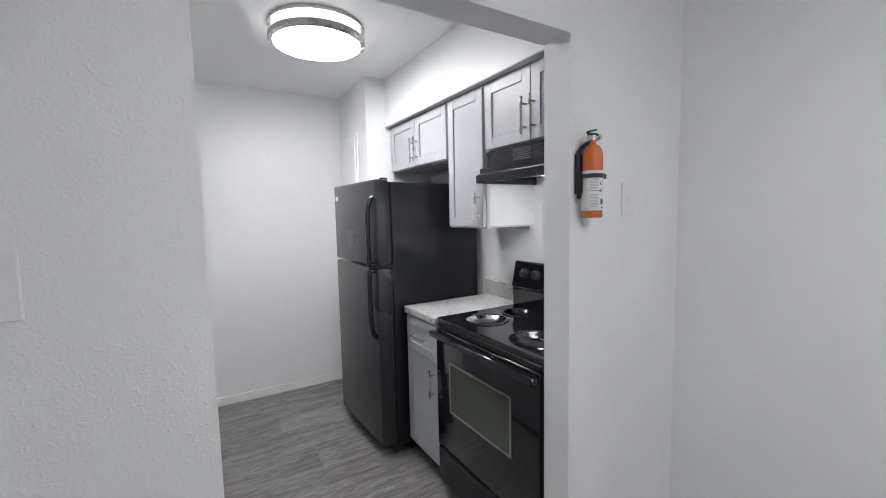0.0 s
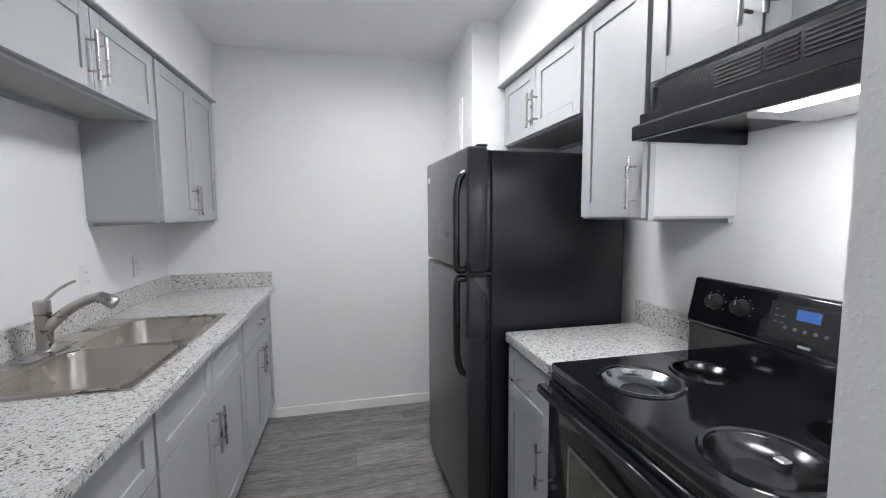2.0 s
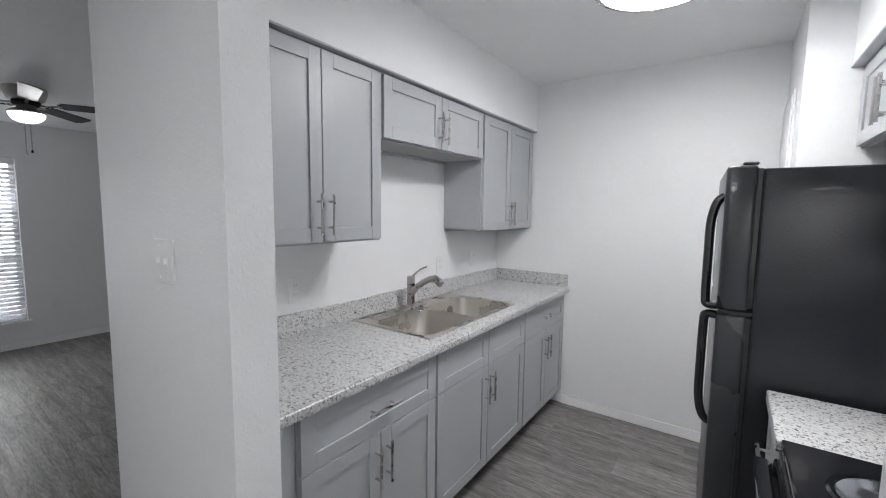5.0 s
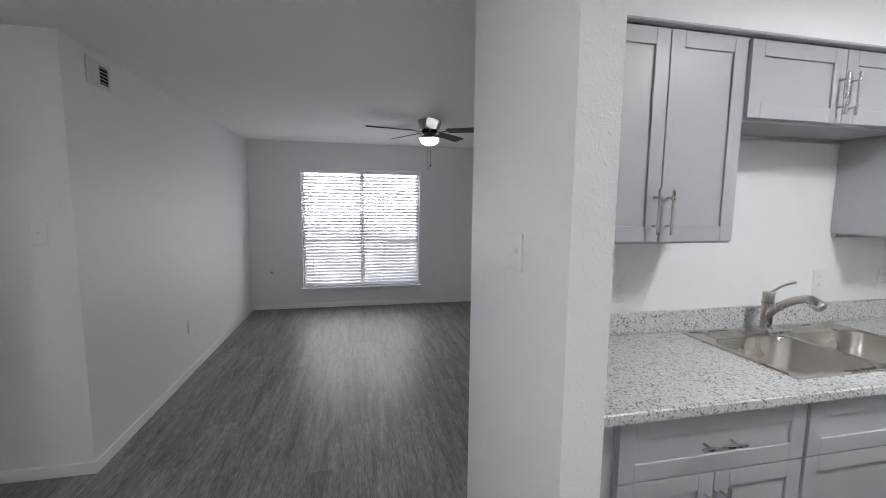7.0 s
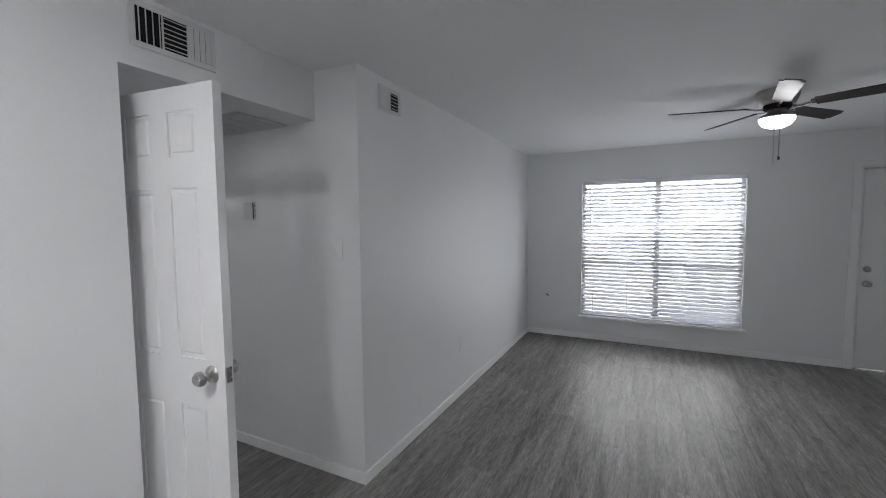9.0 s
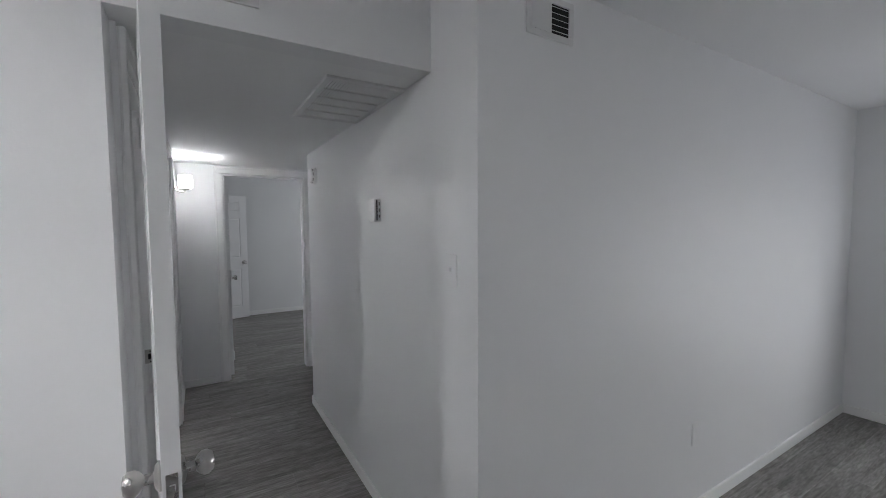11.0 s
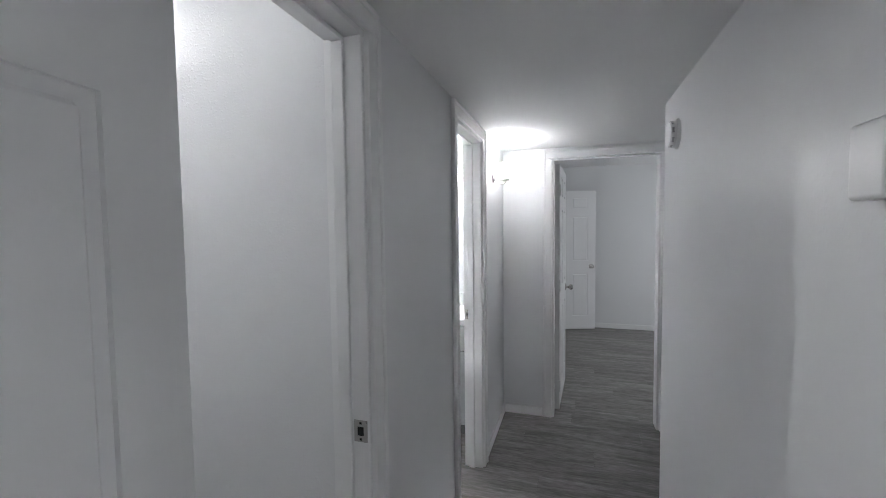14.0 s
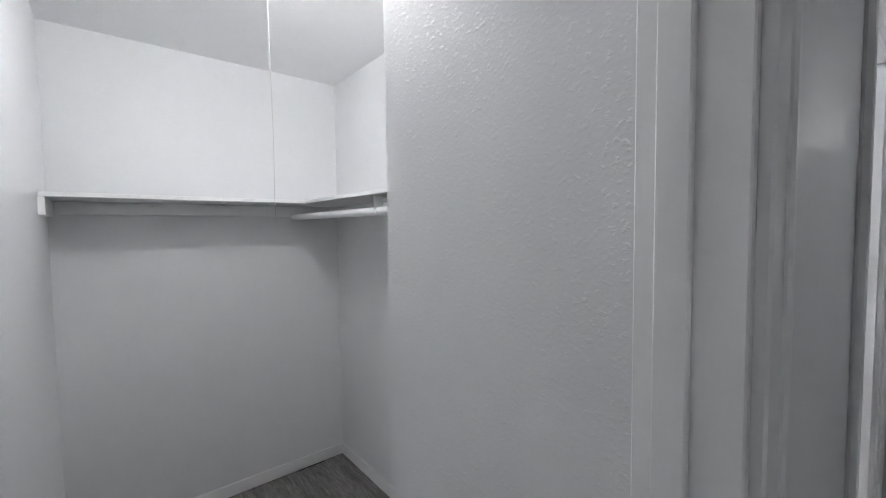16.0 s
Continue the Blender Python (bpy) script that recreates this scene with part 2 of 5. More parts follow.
SCREEN.node_tree.nodes["Principled BSDF"].inputs["Emission Color"].default_value = (0.08, 0.2, 0.6, 1)
SCREEN.node_tree.nodes["Principled BSDF"].inputs["Emission Strength"].default_value = 0.14
GLASS = glass_mat("window_glass")
CORD = mat("white_cord", (0.75, 0.75, 0.74), 0.7, var=0.03)
PAVE = mat("concrete_ground", (0.55, 0.54, 0.52), 0.85, var=0.15, var_scale=1.2, bump=0.3, bump_scale=40)


# ---- mesh helpers ----
def add_box(bm, x0, x1, y0, y1, z0, z1, bevel=0.0, seg=1):
    m = Matrix.LocRotScale(((x0 + x1) / 2, (y0 + y1) / 2, (z0 + z1) / 2), None, (abs(x1 - x0), abs(y1 - y0), abs(z1 - z0)))
    vs = bmesh.ops.create_cube(bm, size=1, matrix=m)["verts"]
    if bevel:
        es = list({e for v in vs for e in v.link_edges})
        bmesh.ops.bevel(bm, geom=es, offset=bevel, segments=seg, profile=0.5, affect="EDGES")
    return bm


def box(x0, x1, y0, y1, z0, z1, bevel=0.0, seg=1):
    return add_box(bmesh.new(), x0, x1, y0, y1, z0, z1, bevel, seg)


def boxes(*rows, bevel=0.0):
    bm = bmesh.new()
    for r in rows:
        add_box(bm, *r, bevel=bevel)
    return bm


def add_cyl(bm, a, b, r0, r1=None, n=16):
    a, b = Vector(a), Vector(b)
    d = b - a
    m = Matrix.Translation((a + b) / 2) @ d.to_track_quat("Z", "Y").to_matrix().to_4x4()
    bmesh.ops.create_cone(bm, cap_ends=True, segments=n, radius1=r0, radius2=r0 if r1 is None else r1, depth=d.length, matrix=m)
    return bm


def cyl(a, b, r0, r1=None, n=16):
    return add_cyl(bmesh.new(), a, b, r0, r1, n)


def lathe(profile, n=32, m=None):
    """A body of revolution about z from (radius, height) pairs."""
    bm = bmesh.new()
    rings = []
    for r, z in profile:
        rings.append([bm.verts.new((r * math.cos(2 * math.pi * i / n), r * math.sin(2 * math.pi * i / n), z)) for i in range(n)]
                     if r > 1e-5 else [bm.verts.new((0, 0, z))])
    for p, q in zip(rings, rings[1:]):
        for i in range(n):
            j = (i + 1) % n
            if len(p) == 1:
                bm.faces.new((p[0], q[j], q[i])) if len(q) > 1 else None
            elif len(q) == 1:
                bm.faces.new((p[i], p[j], q[0]))
            else:
                bm.faces.new((p[i], p[j], q[j], q[i]))
    bmesh.ops.recalc_face_normals(bm, faces=bm.faces)
    if m is not None:
        bm.transform(m)
    return bm


def tube(points, radius, n=10, radii=None, flat=1.0):
    """A round bar along a smooth line through points."""
    pts = [Vector(p) for p in points]
    fine = []
    for i in range(len(pts) - 1):
        p0, p1, p2, p3 = pts[max(i - 1, 0)], pts[i], pts[i + 1], pts[min(i + 2, len(pts) - 1)]
        for k in range(6):
            t = k / 6
            fine.append(0.5 * (2 * p1 + (p2 - p0) * t + (2 * p0 - 5 * p1 + 4 * p2 - p3) * t * t + (3 * p1 - p0 - 3 * p2 + p3) * t ** 3))
    fine.append(pts[-1])
    bm = bmesh.new()
    rings = []
    up = Vector((0.13, 0.31, 0.94)).normalized()
    for i, p in enumerate(fine):
        d = (fine[min(i + 1, len(fine) - 1)] - fine[max(i - 1, 0)]).normalized()
        s = d.cross(up)
        s = s.normalized() if s.length > 1e-4 else Vector((1, 0, 0))
        u = s.cross(d).normalized()
        up = u
        r = radius if radii is None else radii[0] + (radii[1] - radii[0]) * i / (len(fine) - 1)
        rings.append([bm.verts.new(p + s * r * math.cos(2 * math.pi * k / n) + u * r * flat * math.sin(2 * math.pi * k / n)) for k in range(n)])
    for p, q in zip(rings, rings[1:]):
        for k in range(n):
            bm.faces.new((p[k], p[(k + 1) % n], q[(k + 1) % n], q[k]))
    bm.faces.new(rings[0][::-1])
    bm.faces.new(rings[-1])
    bmesh.ops.recalc_face_normals(bm, faces=bm.faces)
    return bm


def obj(name, bm, material, smooth=False):
    me = bpy.data.meshes.new(name)
    if smooth:
        for f in bm.faces:
            f.smooth = True
        for e in bm.edges:
            if len(e.link_faces) == 2 and e.calc_face_angle(0) > 0.7:
                e.smooth = False
    bm.to_mesh(me)
    bm.free()
    me.materials.append(material)
    return new(name, me)


def part(name, bm, material, parent, label="", smooth=False):
    ob = obj(name, bm, material, smooth)
    ob.parent = parent
    if label:
        ob["label"] = label
    return ob


def thing(name, m, label, category, group=""):
    ob = new(name)
    ob.empty_display_size = 0.1
    ob.matrix_world = m
    return tagged(ob, label, category, group)


def structure(name, bm, material, label, category):
    return tagged(obj(name, bm, material), label, category, kind="structure")


# ---- the shell ----
HC, LC, KC, CC = 2.045, 2.31, 2.44, 2.36      # ceilings: hall, living, kitchen, closet
TOP = 2.56
WL = "off-white painted wall with orange-peel texture"
EASTX = 2.80
structure("wall_kitchen_dining", boxes((0.405, 1.195, 1.84, 1.95, 0, TOP), (1.195, 2.19, 1.84, 1.95, 1.985, TOP), (2.19, EASTX, 1.84, 1.95, 0, TOP)), PAINT_ROUGH,
          "off-white textured wall with a wide kitchen opening", "wall")
structure("wall_sink", boxes((0.405, 0.46, 1.95, 4.435, 0, TOP)), PAINT, WL + " behind the sink", "wall")
structure("wall_north", boxes((-3.99, 2.94, 4.435, 4.535, 0, TOP)), PAINT, WL, "wall")
structure("wall_east", boxes((EASTX, EASTX + 0.14, -0.335, 4.435, 0, TOP)), PAINT, WL, "wall")
structure("column_kitchen", boxes((2.27, EASTX, 3.80, 4.435, 0, KC)), PAINT, "white painted boxed-in corner column", "wall")
structure("soffit_sink", boxes((0.46, 0.782, 1.95, 4.435, 2.098, KC)), PAINT, "white soffit above the grey wall cabinets", "soffit")
structure("soffit_stove", boxes((2.425, EASTX, 1.95, 3.80, 2.098, KC)), PAINT, "white soffit above the grey wall cabinets", "soffit")
structure("wall_dining_south", boxes((0.55, 2.94, -0.44, -0.335, 0, TOP), (-0.405, 0.55, -0.44, -0.335, HC, TOP)), PAINT, "off-white wall and hall bulkhead", "wall")
structure("wall_living_south", boxes((-3.99, -0.405, -0.14, -0.04, 0, TOP)), PAINT, WL, "wall")
structure("wall_hall_west", boxes((-0.505, -0.405, -2.38, -0.14, 0, TOP)), PAINT, WL, "wall")
structure("wall_alcove", boxes((-1.3, -0.505, -2.38, -2.28, 0, TOP), (-1.3, -1.2, -3.312, -2.38, 0, TOP)), PAINT, WL, "wall")
DH = 1.972
structure("wall_hall_east", boxes((0.535, 0.64, -0.50, -0.44, 0, TOP), (0.535, 0.64, -1.115, -0.50, DH, TOP), (0.535, 0.64, -1.965, -1.115, 0, TOP),
                                  (0.535, 0.64, -2.52, -1.965, DH, TOP), (0.535, 0.64, -3.312, -2.52, 0, TOP)), PAINT,
          "off-white hall wall with closet and bathroom doorways", "wall")
structure("wall_hall_end", boxes((-1.3, -0.57, -3.42, -3.312, 0, TOP), (-0.57, 0.166, -3.42, -3.312, 1.965, TOP), (0.166, 2.3, -3.42, -3.312, 0, TOP)), PAINT,
          "off-white hall end wall with the bedroom doorway", "wall")
structure("wall_closet_partition", boxes((0.64, 1.2, -1.22, -1.12, 0, TOP), (1.1, 1.2, -1.77, -1.22, 0, TOP)), PAINT_ROUGH, "off-white closet wall with heavy orange-peel texture", "wall")
structure("wall_closet_south", boxes((0.64, 2.94, -1.87, -1.77, 0, TOP)), PAINT, WL, "wall")
structure("wall_closet_east", boxes((2.85, 2.94, -1.77, -0.44, 0, TOP)), PAINT, WL, "wall")
structure("wall_bath_east", boxes((2.2, 2.3, -3.312, -1.87, 0, TOP)), PAINT, WL, "wall")
structure("wall_bedroom_south", boxes((-3.1, 0.55, -6.45, -6.35, 0, TOP)), PAINT, WL, "wall")
structure("wall_bedroom_east", boxes((0.45, 0.55, -6.35, -3.42, 0, TOP)), PAINT, WL, "wall")
structure("wall_bedroom_north", boxes((-3.1, -1.3, -3.42, -3.312, 0, TOP)), PAINT, WL, "wall")
structure("wall_bedroom_west", boxes((-3.1, -3.0, -6.35, -3.42, 0, TOP)), PAINT, WL, "wall")
W0, W1, WZ0, WZ1 = 0.637, 2.283, 0.29, 1.945
E0, E1, EZ = 3.165, 4.07, 1.955
structure("wall_west", boxes((-3.99, -3.888, -0.04, W0, 0, TOP), (-3.99, -3.888, W0, W1, 0, WZ0), (-3.99, -3.888, W0, W1, WZ1, TOP),
                             (-3.99, -3.888, W1, E0, 0, TOP), (-3.99, -3.888, E0, E1, EZ, TOP), (-3.99, -3.888, E1, 4.435, 0, TOP)), PAINT,
          "off-white front wall with window and entry door", "wall")
structure("ceiling_living", boxes((-3.888, 0.405, -0.04, 4.435, LC, TOP), (0.405, EASTX, -0.335, 1.84, LC, TOP), (-0.405, 0.405, -0.335, -0.04, LC, TOP)), CEIL,
          "flat white painted living room ceiling", "ceiling")
structure("ceiling_kitchen", boxes((0.46, EASTX, 1.95, 4.435, KC, TOP)), CEIL, "flat white painted kitchen ceiling", "ceiling")
structure("ceiling_hall", boxes((-0.405, 0.535, -2.38, -0.44, HC, TOP), (-1.2, 0.535, -3.312, -2.38, HC, TOP)), CEIL, "low white painted hall ceiling", "ceiling")
structure("ceiling_closet", boxes((0.64, 2.85, -1.12, -0.44, CC, TOP), (1.2, 2.85, -1.77, -1.12, CC, TOP)), CEIL, "white painted closet ceiling", "ceiling")
structure("ceiling_bath", boxes((0.64, 2.2, -3.312, -1.87, CC, TOP)), CEIL, "white painted bathroom ceiling", "ceiling")
structure("ceiling_bedroom", boxes((-3.0, 0.45, -6.35, -3.42, LC, TOP)), CEIL, "white painted bedroom ceiling", "ceiling")
floor = structure("floor", boxes((-3.99, 2.94, -6.45, 4.535, -0.12, -0.004)), SUBFLOOR, "grey wood-look vinyl plank floor", "floor")


# ---- baseboards and casings ----
BH, BT = 0.068, 0.013


def baseboard(x0, y0, x1, y1, nx, ny):
    """A run of baseboard against the wall from one end to the other, standing out along (nx, ny)."""
    bm = bmesh.new()
    a = (min(x0, x1, x0 + nx * BT, x1 + nx * BT), max(x0, x1, x0 + nx * BT, x1 + nx * BT))
    b = (min(y0, y1, y0 + ny * BT, y1 + ny * BT), max(y0, y1, y0 + ny * BT, y1 + ny * BT))
    add_box(bm, *a, *b, 0.0, BH, bevel=0.004, seg=2)
    structure("baseboard", bm, TRIM, "white painted wooden baseboard", "baseboard")


for r in ((-3.875, -0.04, -0.40, -0.04, 0, 1), (-0.405, -0.028, -0.405, -2.38, 1, 0), (-3.888, -0.04, -3.888, 3.10, 1, 0), (-3.888, 4.13, -3.888, 4.42, 1, 0),
          (1.06, 4.435, 2.27, 4.435, 0, -1), (2.27, 4.42, 2.27, 3.80, -1, 0), (0.56, -0.335, 2.79, -0.335, 0, 1), (EASTX, -0.32, EASTX, 1.83, -1, 0),
          (2.2, 1.84, 2.79, 1.84, 0, -1), (0.41, 1.84, 1.19, 1.84, 0, -1), (0.405, 1.85, 0.405, 4.43, -1, 0), (-3.87, 4.435, 0.37, 4.435, 0, -1),
          (0.535, -1.19, 0.535, -1.90, -1, 0), (0.535, -2.585, 0.535, -3.30, -1, 0), (0.535, -3.312, 0.235, -3.312, 0, 1), (-0.64, -3.312, -1.19, -3.312, 0, 1),
          (-0.40, -2.38, -0.505, -2.38, 0, -1), (-0.505, -2.38, -1.19, -2.38, 0, -1),
          (2.85, -0.45, 2.85, -1.76, -1, 0), (2.84, -1.77, 1.21, -1.77, 0, 1), (0.66, -0.44, 2.83, -0.44, 0, -1), (1.19, -1.12, 0.66, -1.12, 0, 1), (1.2, -1.13, 1.2, -1.76, 1, 0),
          (-2.99, -6.35, 0.44, -6.35, 0, 1), (0.45, -6.34, 0.45, -3.44, -1, 0), (-3.0, -6.34, -3.0, -3.43, 1, 0), (-2.99, -3.42, -0.64, -3.42, 0, -1)):
    baseboard(*r)

CW, CT = 0.062, 0.016


def casing_y(name, x, nx, y0, y1, z, depth, label):
    """Casing and jamb round an opening in a wall that runs along y; nx: the side on which the casing stands."""
    bm = bmesh.new()
    a, b = sorted((x, x + nx * CT))
    c, d = sorted((x + nx * 0.004, x + nx * (CT + 0.006)))
    for p, q in ((y0 - CW, y0), (y1, y1 + CW)):
        add_box(bm, a, b, p, q, 0, z, 0.003)
    add_box(bm, a, b, y0 - CW, y1 + CW, z, z + CW, 0.003)
    add_box(bm, c, d, y0 - CW - 0.002, y0 - CW + 0.014, 0, z + CW, 0.003)
    add_box(bm, c, d, y1 + CW - 0.014, y1 + CW + 0.002, 0, z + CW, 0.003)
    add_box(bm, c, d, y0 - CW + 0.014, y1 + CW - 0.014, z + CW - 0.014, z + CW + 0.002, 0.003)
    e, f = sorted((x + nx * 0.003, x - nx * depth))
    add_box(bm, e, f, y0, y0 + 0.016, 0, z - 0.016, 0.002)
    add_box(bm, e, f, y1 - 0.016, y1, 0, z - 0.016, 0.002)
    add_box(bm, e, f, y0, y1, z - 0.016, z - 0.001, 0.002)
    g, h = sorted((x - nx * 0.045, x - nx * 0.08))
    add_box(bm, g, h, y0 + 0.016, y0 + 0.028, 0, z - 0.028, 0.002)
    add_box(bm, g, h, y1 - 0.028, y1 - 0.016, 0, z - 0.028, 0.002)
    add_box(bm, g, h, y0 + 0.016, y1 - 0.016, z - 0.028, z - 0.016, 0.002)
    return structure(name, bm, TRIM, label, "door frame")


casing_y("door_frame_closet", 0.535, -1, -1.115, -0.50, DH, 0.107, "white glossy casing round the closet doorway")
casing_y("door_frame_bath", 0.535, -1, -2.52, -1.965, DH, 0.107, "white glossy casing round the bathroom doorway")
casing_y("door_frame_entry", -3.888, 1, E0, E1, EZ, 0.10, "white casing round the entry door")
bm = bmesh.new()
for p, q in ((-0.57 - CW, -0.57), (0.166, 0.166 + CW)):
    add_box(bm, p, q, -3.312, -3.296, 0, 1.965, 0.003)
add_box(bm, -0.57 - CW, 0.166 + CW, -3.312, -3.296, 1.965, 1.965 + CW, 0.003)
add_box(bm, -0.57 - CW - 0.002, -0.57 - CW + 0.014, -3.308, -3.29, 0, 1.965 + CW, 0.003)
add_box(bm, 0.166 + CW - 0.014, 0.166 + CW + 0.002, -3.308, -3.29, 0, 1.965 + CW, 0.003)
add_box(bm, -0.57 - CW + 0.014, 0.166 + CW - 0.014, -3.308, -3.29, 1.965 + CW - 0.014, 1.967 + CW, 0.003)
add_box(bm, -0.57, -0.554, -3.422, -3.309, 0, 1.949, 0.002)
add_box(bm, 0.150, 0.166, -3.422, -3.309, 0, 1.949, 0.002)
add_box(bm, -0.57, 0.166, -3.422, -3.309, 1.949, 1.964, 0.002)
structure("door_frame_bedroom", bm, TRIM, "white casing round the bedroom doorway", "door frame")


# ---- doors ----
def knob_set(parent, x, z, side):
    """A round passage knob on the door face at side (+1, -1) of the leaf's thickness."""
    m = pose(x, side * 0.0175, z, -90 * side)
    return part("knob", lathe(((0, 0), (0.032, 0), (0.032, 0.004), (0.026, 0.010), (0.012, 0.013), (0.011, 0.030), (0.020, 0.036), (0.027, 0.046), (0.027, 0.056), (0.019, 0.066), (0, 0.069)), 24, m),
                NICKEL, parent, "brushed nickel knob", True)


def panel_door(name, m, w, h, label, knob_z=0.93, group="", panels=True, deadbolt=False):
    """A six-panel leaf, hinged at x = 0, free edge at x = w, thickness along y."""
    d = thing(name, m, label, "door", group)
    T, S = 0.0175, 0.105 if w > 0.65 else 0.09
    bm = bmesh.new()
    add_box(bm, 0.004, w - 0.004, -T + 0.007, T - 0.007, 0.012, h - 0.002)
    mid = w / 2
    rows = ((0.20, 0.80), (0.98, 1.60), (1.71, h - 0.085)) if panels else ()
    if panels:
        zs = [0.01] + [v for r in rows for v in r] + [h]
        for x0, x1 in ((0, S), (w - S, w)):
            add_box(bm, x0, x1, -T, T, 0.01, h)
        for z0, z1 in zip(zs[::2], zs[1::2]):
            add_box(bm, S, w - S, -T, T, z0, z1)
        for z0, z1 in rows:
            add_box(bm, mid - 0.045, mid + 0.045, -T, T, z0, z1)
    else:
        add_box(bm, 0, w, -T, T, 0.01, h, 0.002)
    part("leaf", bm, DOORW, d)
    for z0, z1 in rows:
        for x0, x1 in ((S, mid - 0.045), (mid + 0.045, w - S)):
            part("panel", box(x0 + 0.014, x1 - 0.014, -T + 0.001, T - 0.001, z0 + 0.014, z1 - 0.014, 0.007), DOORW, d)
    for s in (1, -1):
        knob_set(d, w - 0.062, knob_z, s)
        if deadbolt:
            part("deadbolt", lathe(((0, 0), (0.028, 0), (0.028, 0.008), (0.02, 0.018), (0, 0.02)), 20, pose(w - 0.062, s * T, knob_z + 0.14, -90 * s)), NICKEL, d, "nickel deadbolt", True)
    part("latch_plate", box(w - 0.001, w + 0.0015, -0.011, 0.011, knob_z - 0.028, knob_z + 0.028, 0.0005), NICKEL, d, "nickel latch plate")
    part("latch_bolt", box(w, w + 0.009, -0.006, 0.006, knob_z - 0.008, knob_z + 0.008, 0.002), CHROME, d)
    for z in (0.2, 1.0, h - 0.2):
        part("hinge", add_cyl(box(-0.004, 0.0, -0.02, 0.014, z - 0.045, z + 0.045, 0.0005), (-0.004, -T - 0.004, z - 0.045), (-0.004, -T - 0.004, z + 0.045), 0.006, n=10), DOORW, d, "painted hinge")
    return d


def hinged(hx, hy, fx, fy):
    return pose(hx, hy, 0, 0, 0, math.degrees(math.atan2(fy - hy, fx - hx)))


panel_door("closet_door", hinged(0.4835, -0.528, 0.425, 0.015), 0.546, 1.958, "white six-panel closet door standing wide open in the hall", 0.93)
panel_door("bedroom_door", hinged(0.132, -3.44, 0.098, -4.155), 0.715, 1.945, "white bedroom door swung open into the bedroom", 0.90)
panel_door("far_bedroom_door", hinged(0.425, -6.02, -0.285, -6.24), 0.74, 1.955, "white six-panel door standing open against the bedroom wall", 0.90)
panel_door("entry_door", pose(-3.93, E1 - 0.018, 0, 0, 0, -90), 0.868, 1.935, "white closed entry door with nickel knob and deadbolt", 0.84, panels=False, deadbolt=True)


def strike(x0, x1, y0, y1, z, label):
    s = thing("strike_plate", pose((x0 + x1) / 2, (y0 + y1) / 2, z), label, "strike plate", "strike plates")
    hx, hy = abs(x1 - x0) / 2, abs(y1 - y0) / 2
    part("plate", box(-hx, hx, -hy, hy, -0.03, 0.03, 0.0008), NICKEL, s)
    part("hole", box(-hx * 0.45, hx * 0.45, -hy - 0.0006, hy + 0.0006, -0.012, 0.012), DARKHOLE, s)
    for z2 in (-0.022, 0.022):
        part("screw", box(-hx * 0.16, hx * 0.16, -hy - 0.0006, hy + 0.0006, z2 - 0.003, z2 + 0.003), DARKHOLE, s)


strike(0.537, 0.577, -1.0995, -1.0975, 0.922, "nickel strike plate on the closet door jamb")
strike(0.600, 0.636, -2.5045, -2.5025, 0.941, "dark nickel strike plate on the bathroom door jamb")


# ---- kitchen cabinets ----
def shaker(name, y0, y1, z0, z1, x, nx, parent, pull=None, frame_w=0.055):
    """A shaker front on the plane x that faces nx, with a bar pull: ('v', y, z) or ('h', y, z)."""
    t = 0.019
    g = 0.0022
    y0, y1, z0, z1 = y0 + g, y1 - g, z0 + g, z1 - g
    a, b = sorted((x + nx * (t - 0.008), x + nx * t))
    c, d = sorted((x + nx * 0.002, x + nx * (t - 0.008)))
    front = part(name, box(c, d, y0, y1, z0, z1), CAB, parent)
    for r in ((y0, y0 + frame_w, z0, z1), (y1 - frame_w, y1, z0, z1)):
        part("stile", box(a, b, *r, 0.0012), CAB, front)
    for r in ((y0 + frame_w, y1 - frame_w, z0, z0 + frame_w), (y0 + frame_w, y1 - frame_w, z1 - frame_w, z1)):
        part("rail", box(a, b, *r, 0.0012), CAB, front)
    if pull:
        kind, py, pz = pull
        L, off = 0.08, 0.03
        px = x + nx * (t + off)
        bm = bmesh.new()
        if kind == "v":
            add_cyl(bm, (px, py, pz - L), (px, py, pz + L), 0.0058, n=12)
            posts = ((py, pz - 0.05), (py, pz + 0.05))
        else:
            add_cyl(bm, (px, py - L, pz), (px, py + L, pz), 0.0058, n=12)
            posts = ((py - 0.05, pz), (py + 0.05, pz))
        for qy, qz in posts:
            add_cyl(bm, (x + nx * t, qy, qz), (px, qy, qz), 0.0045, n=10)
        part("pull_handle", bm, NICKEL, front, "brushed nickel bar pull", True)
    return front


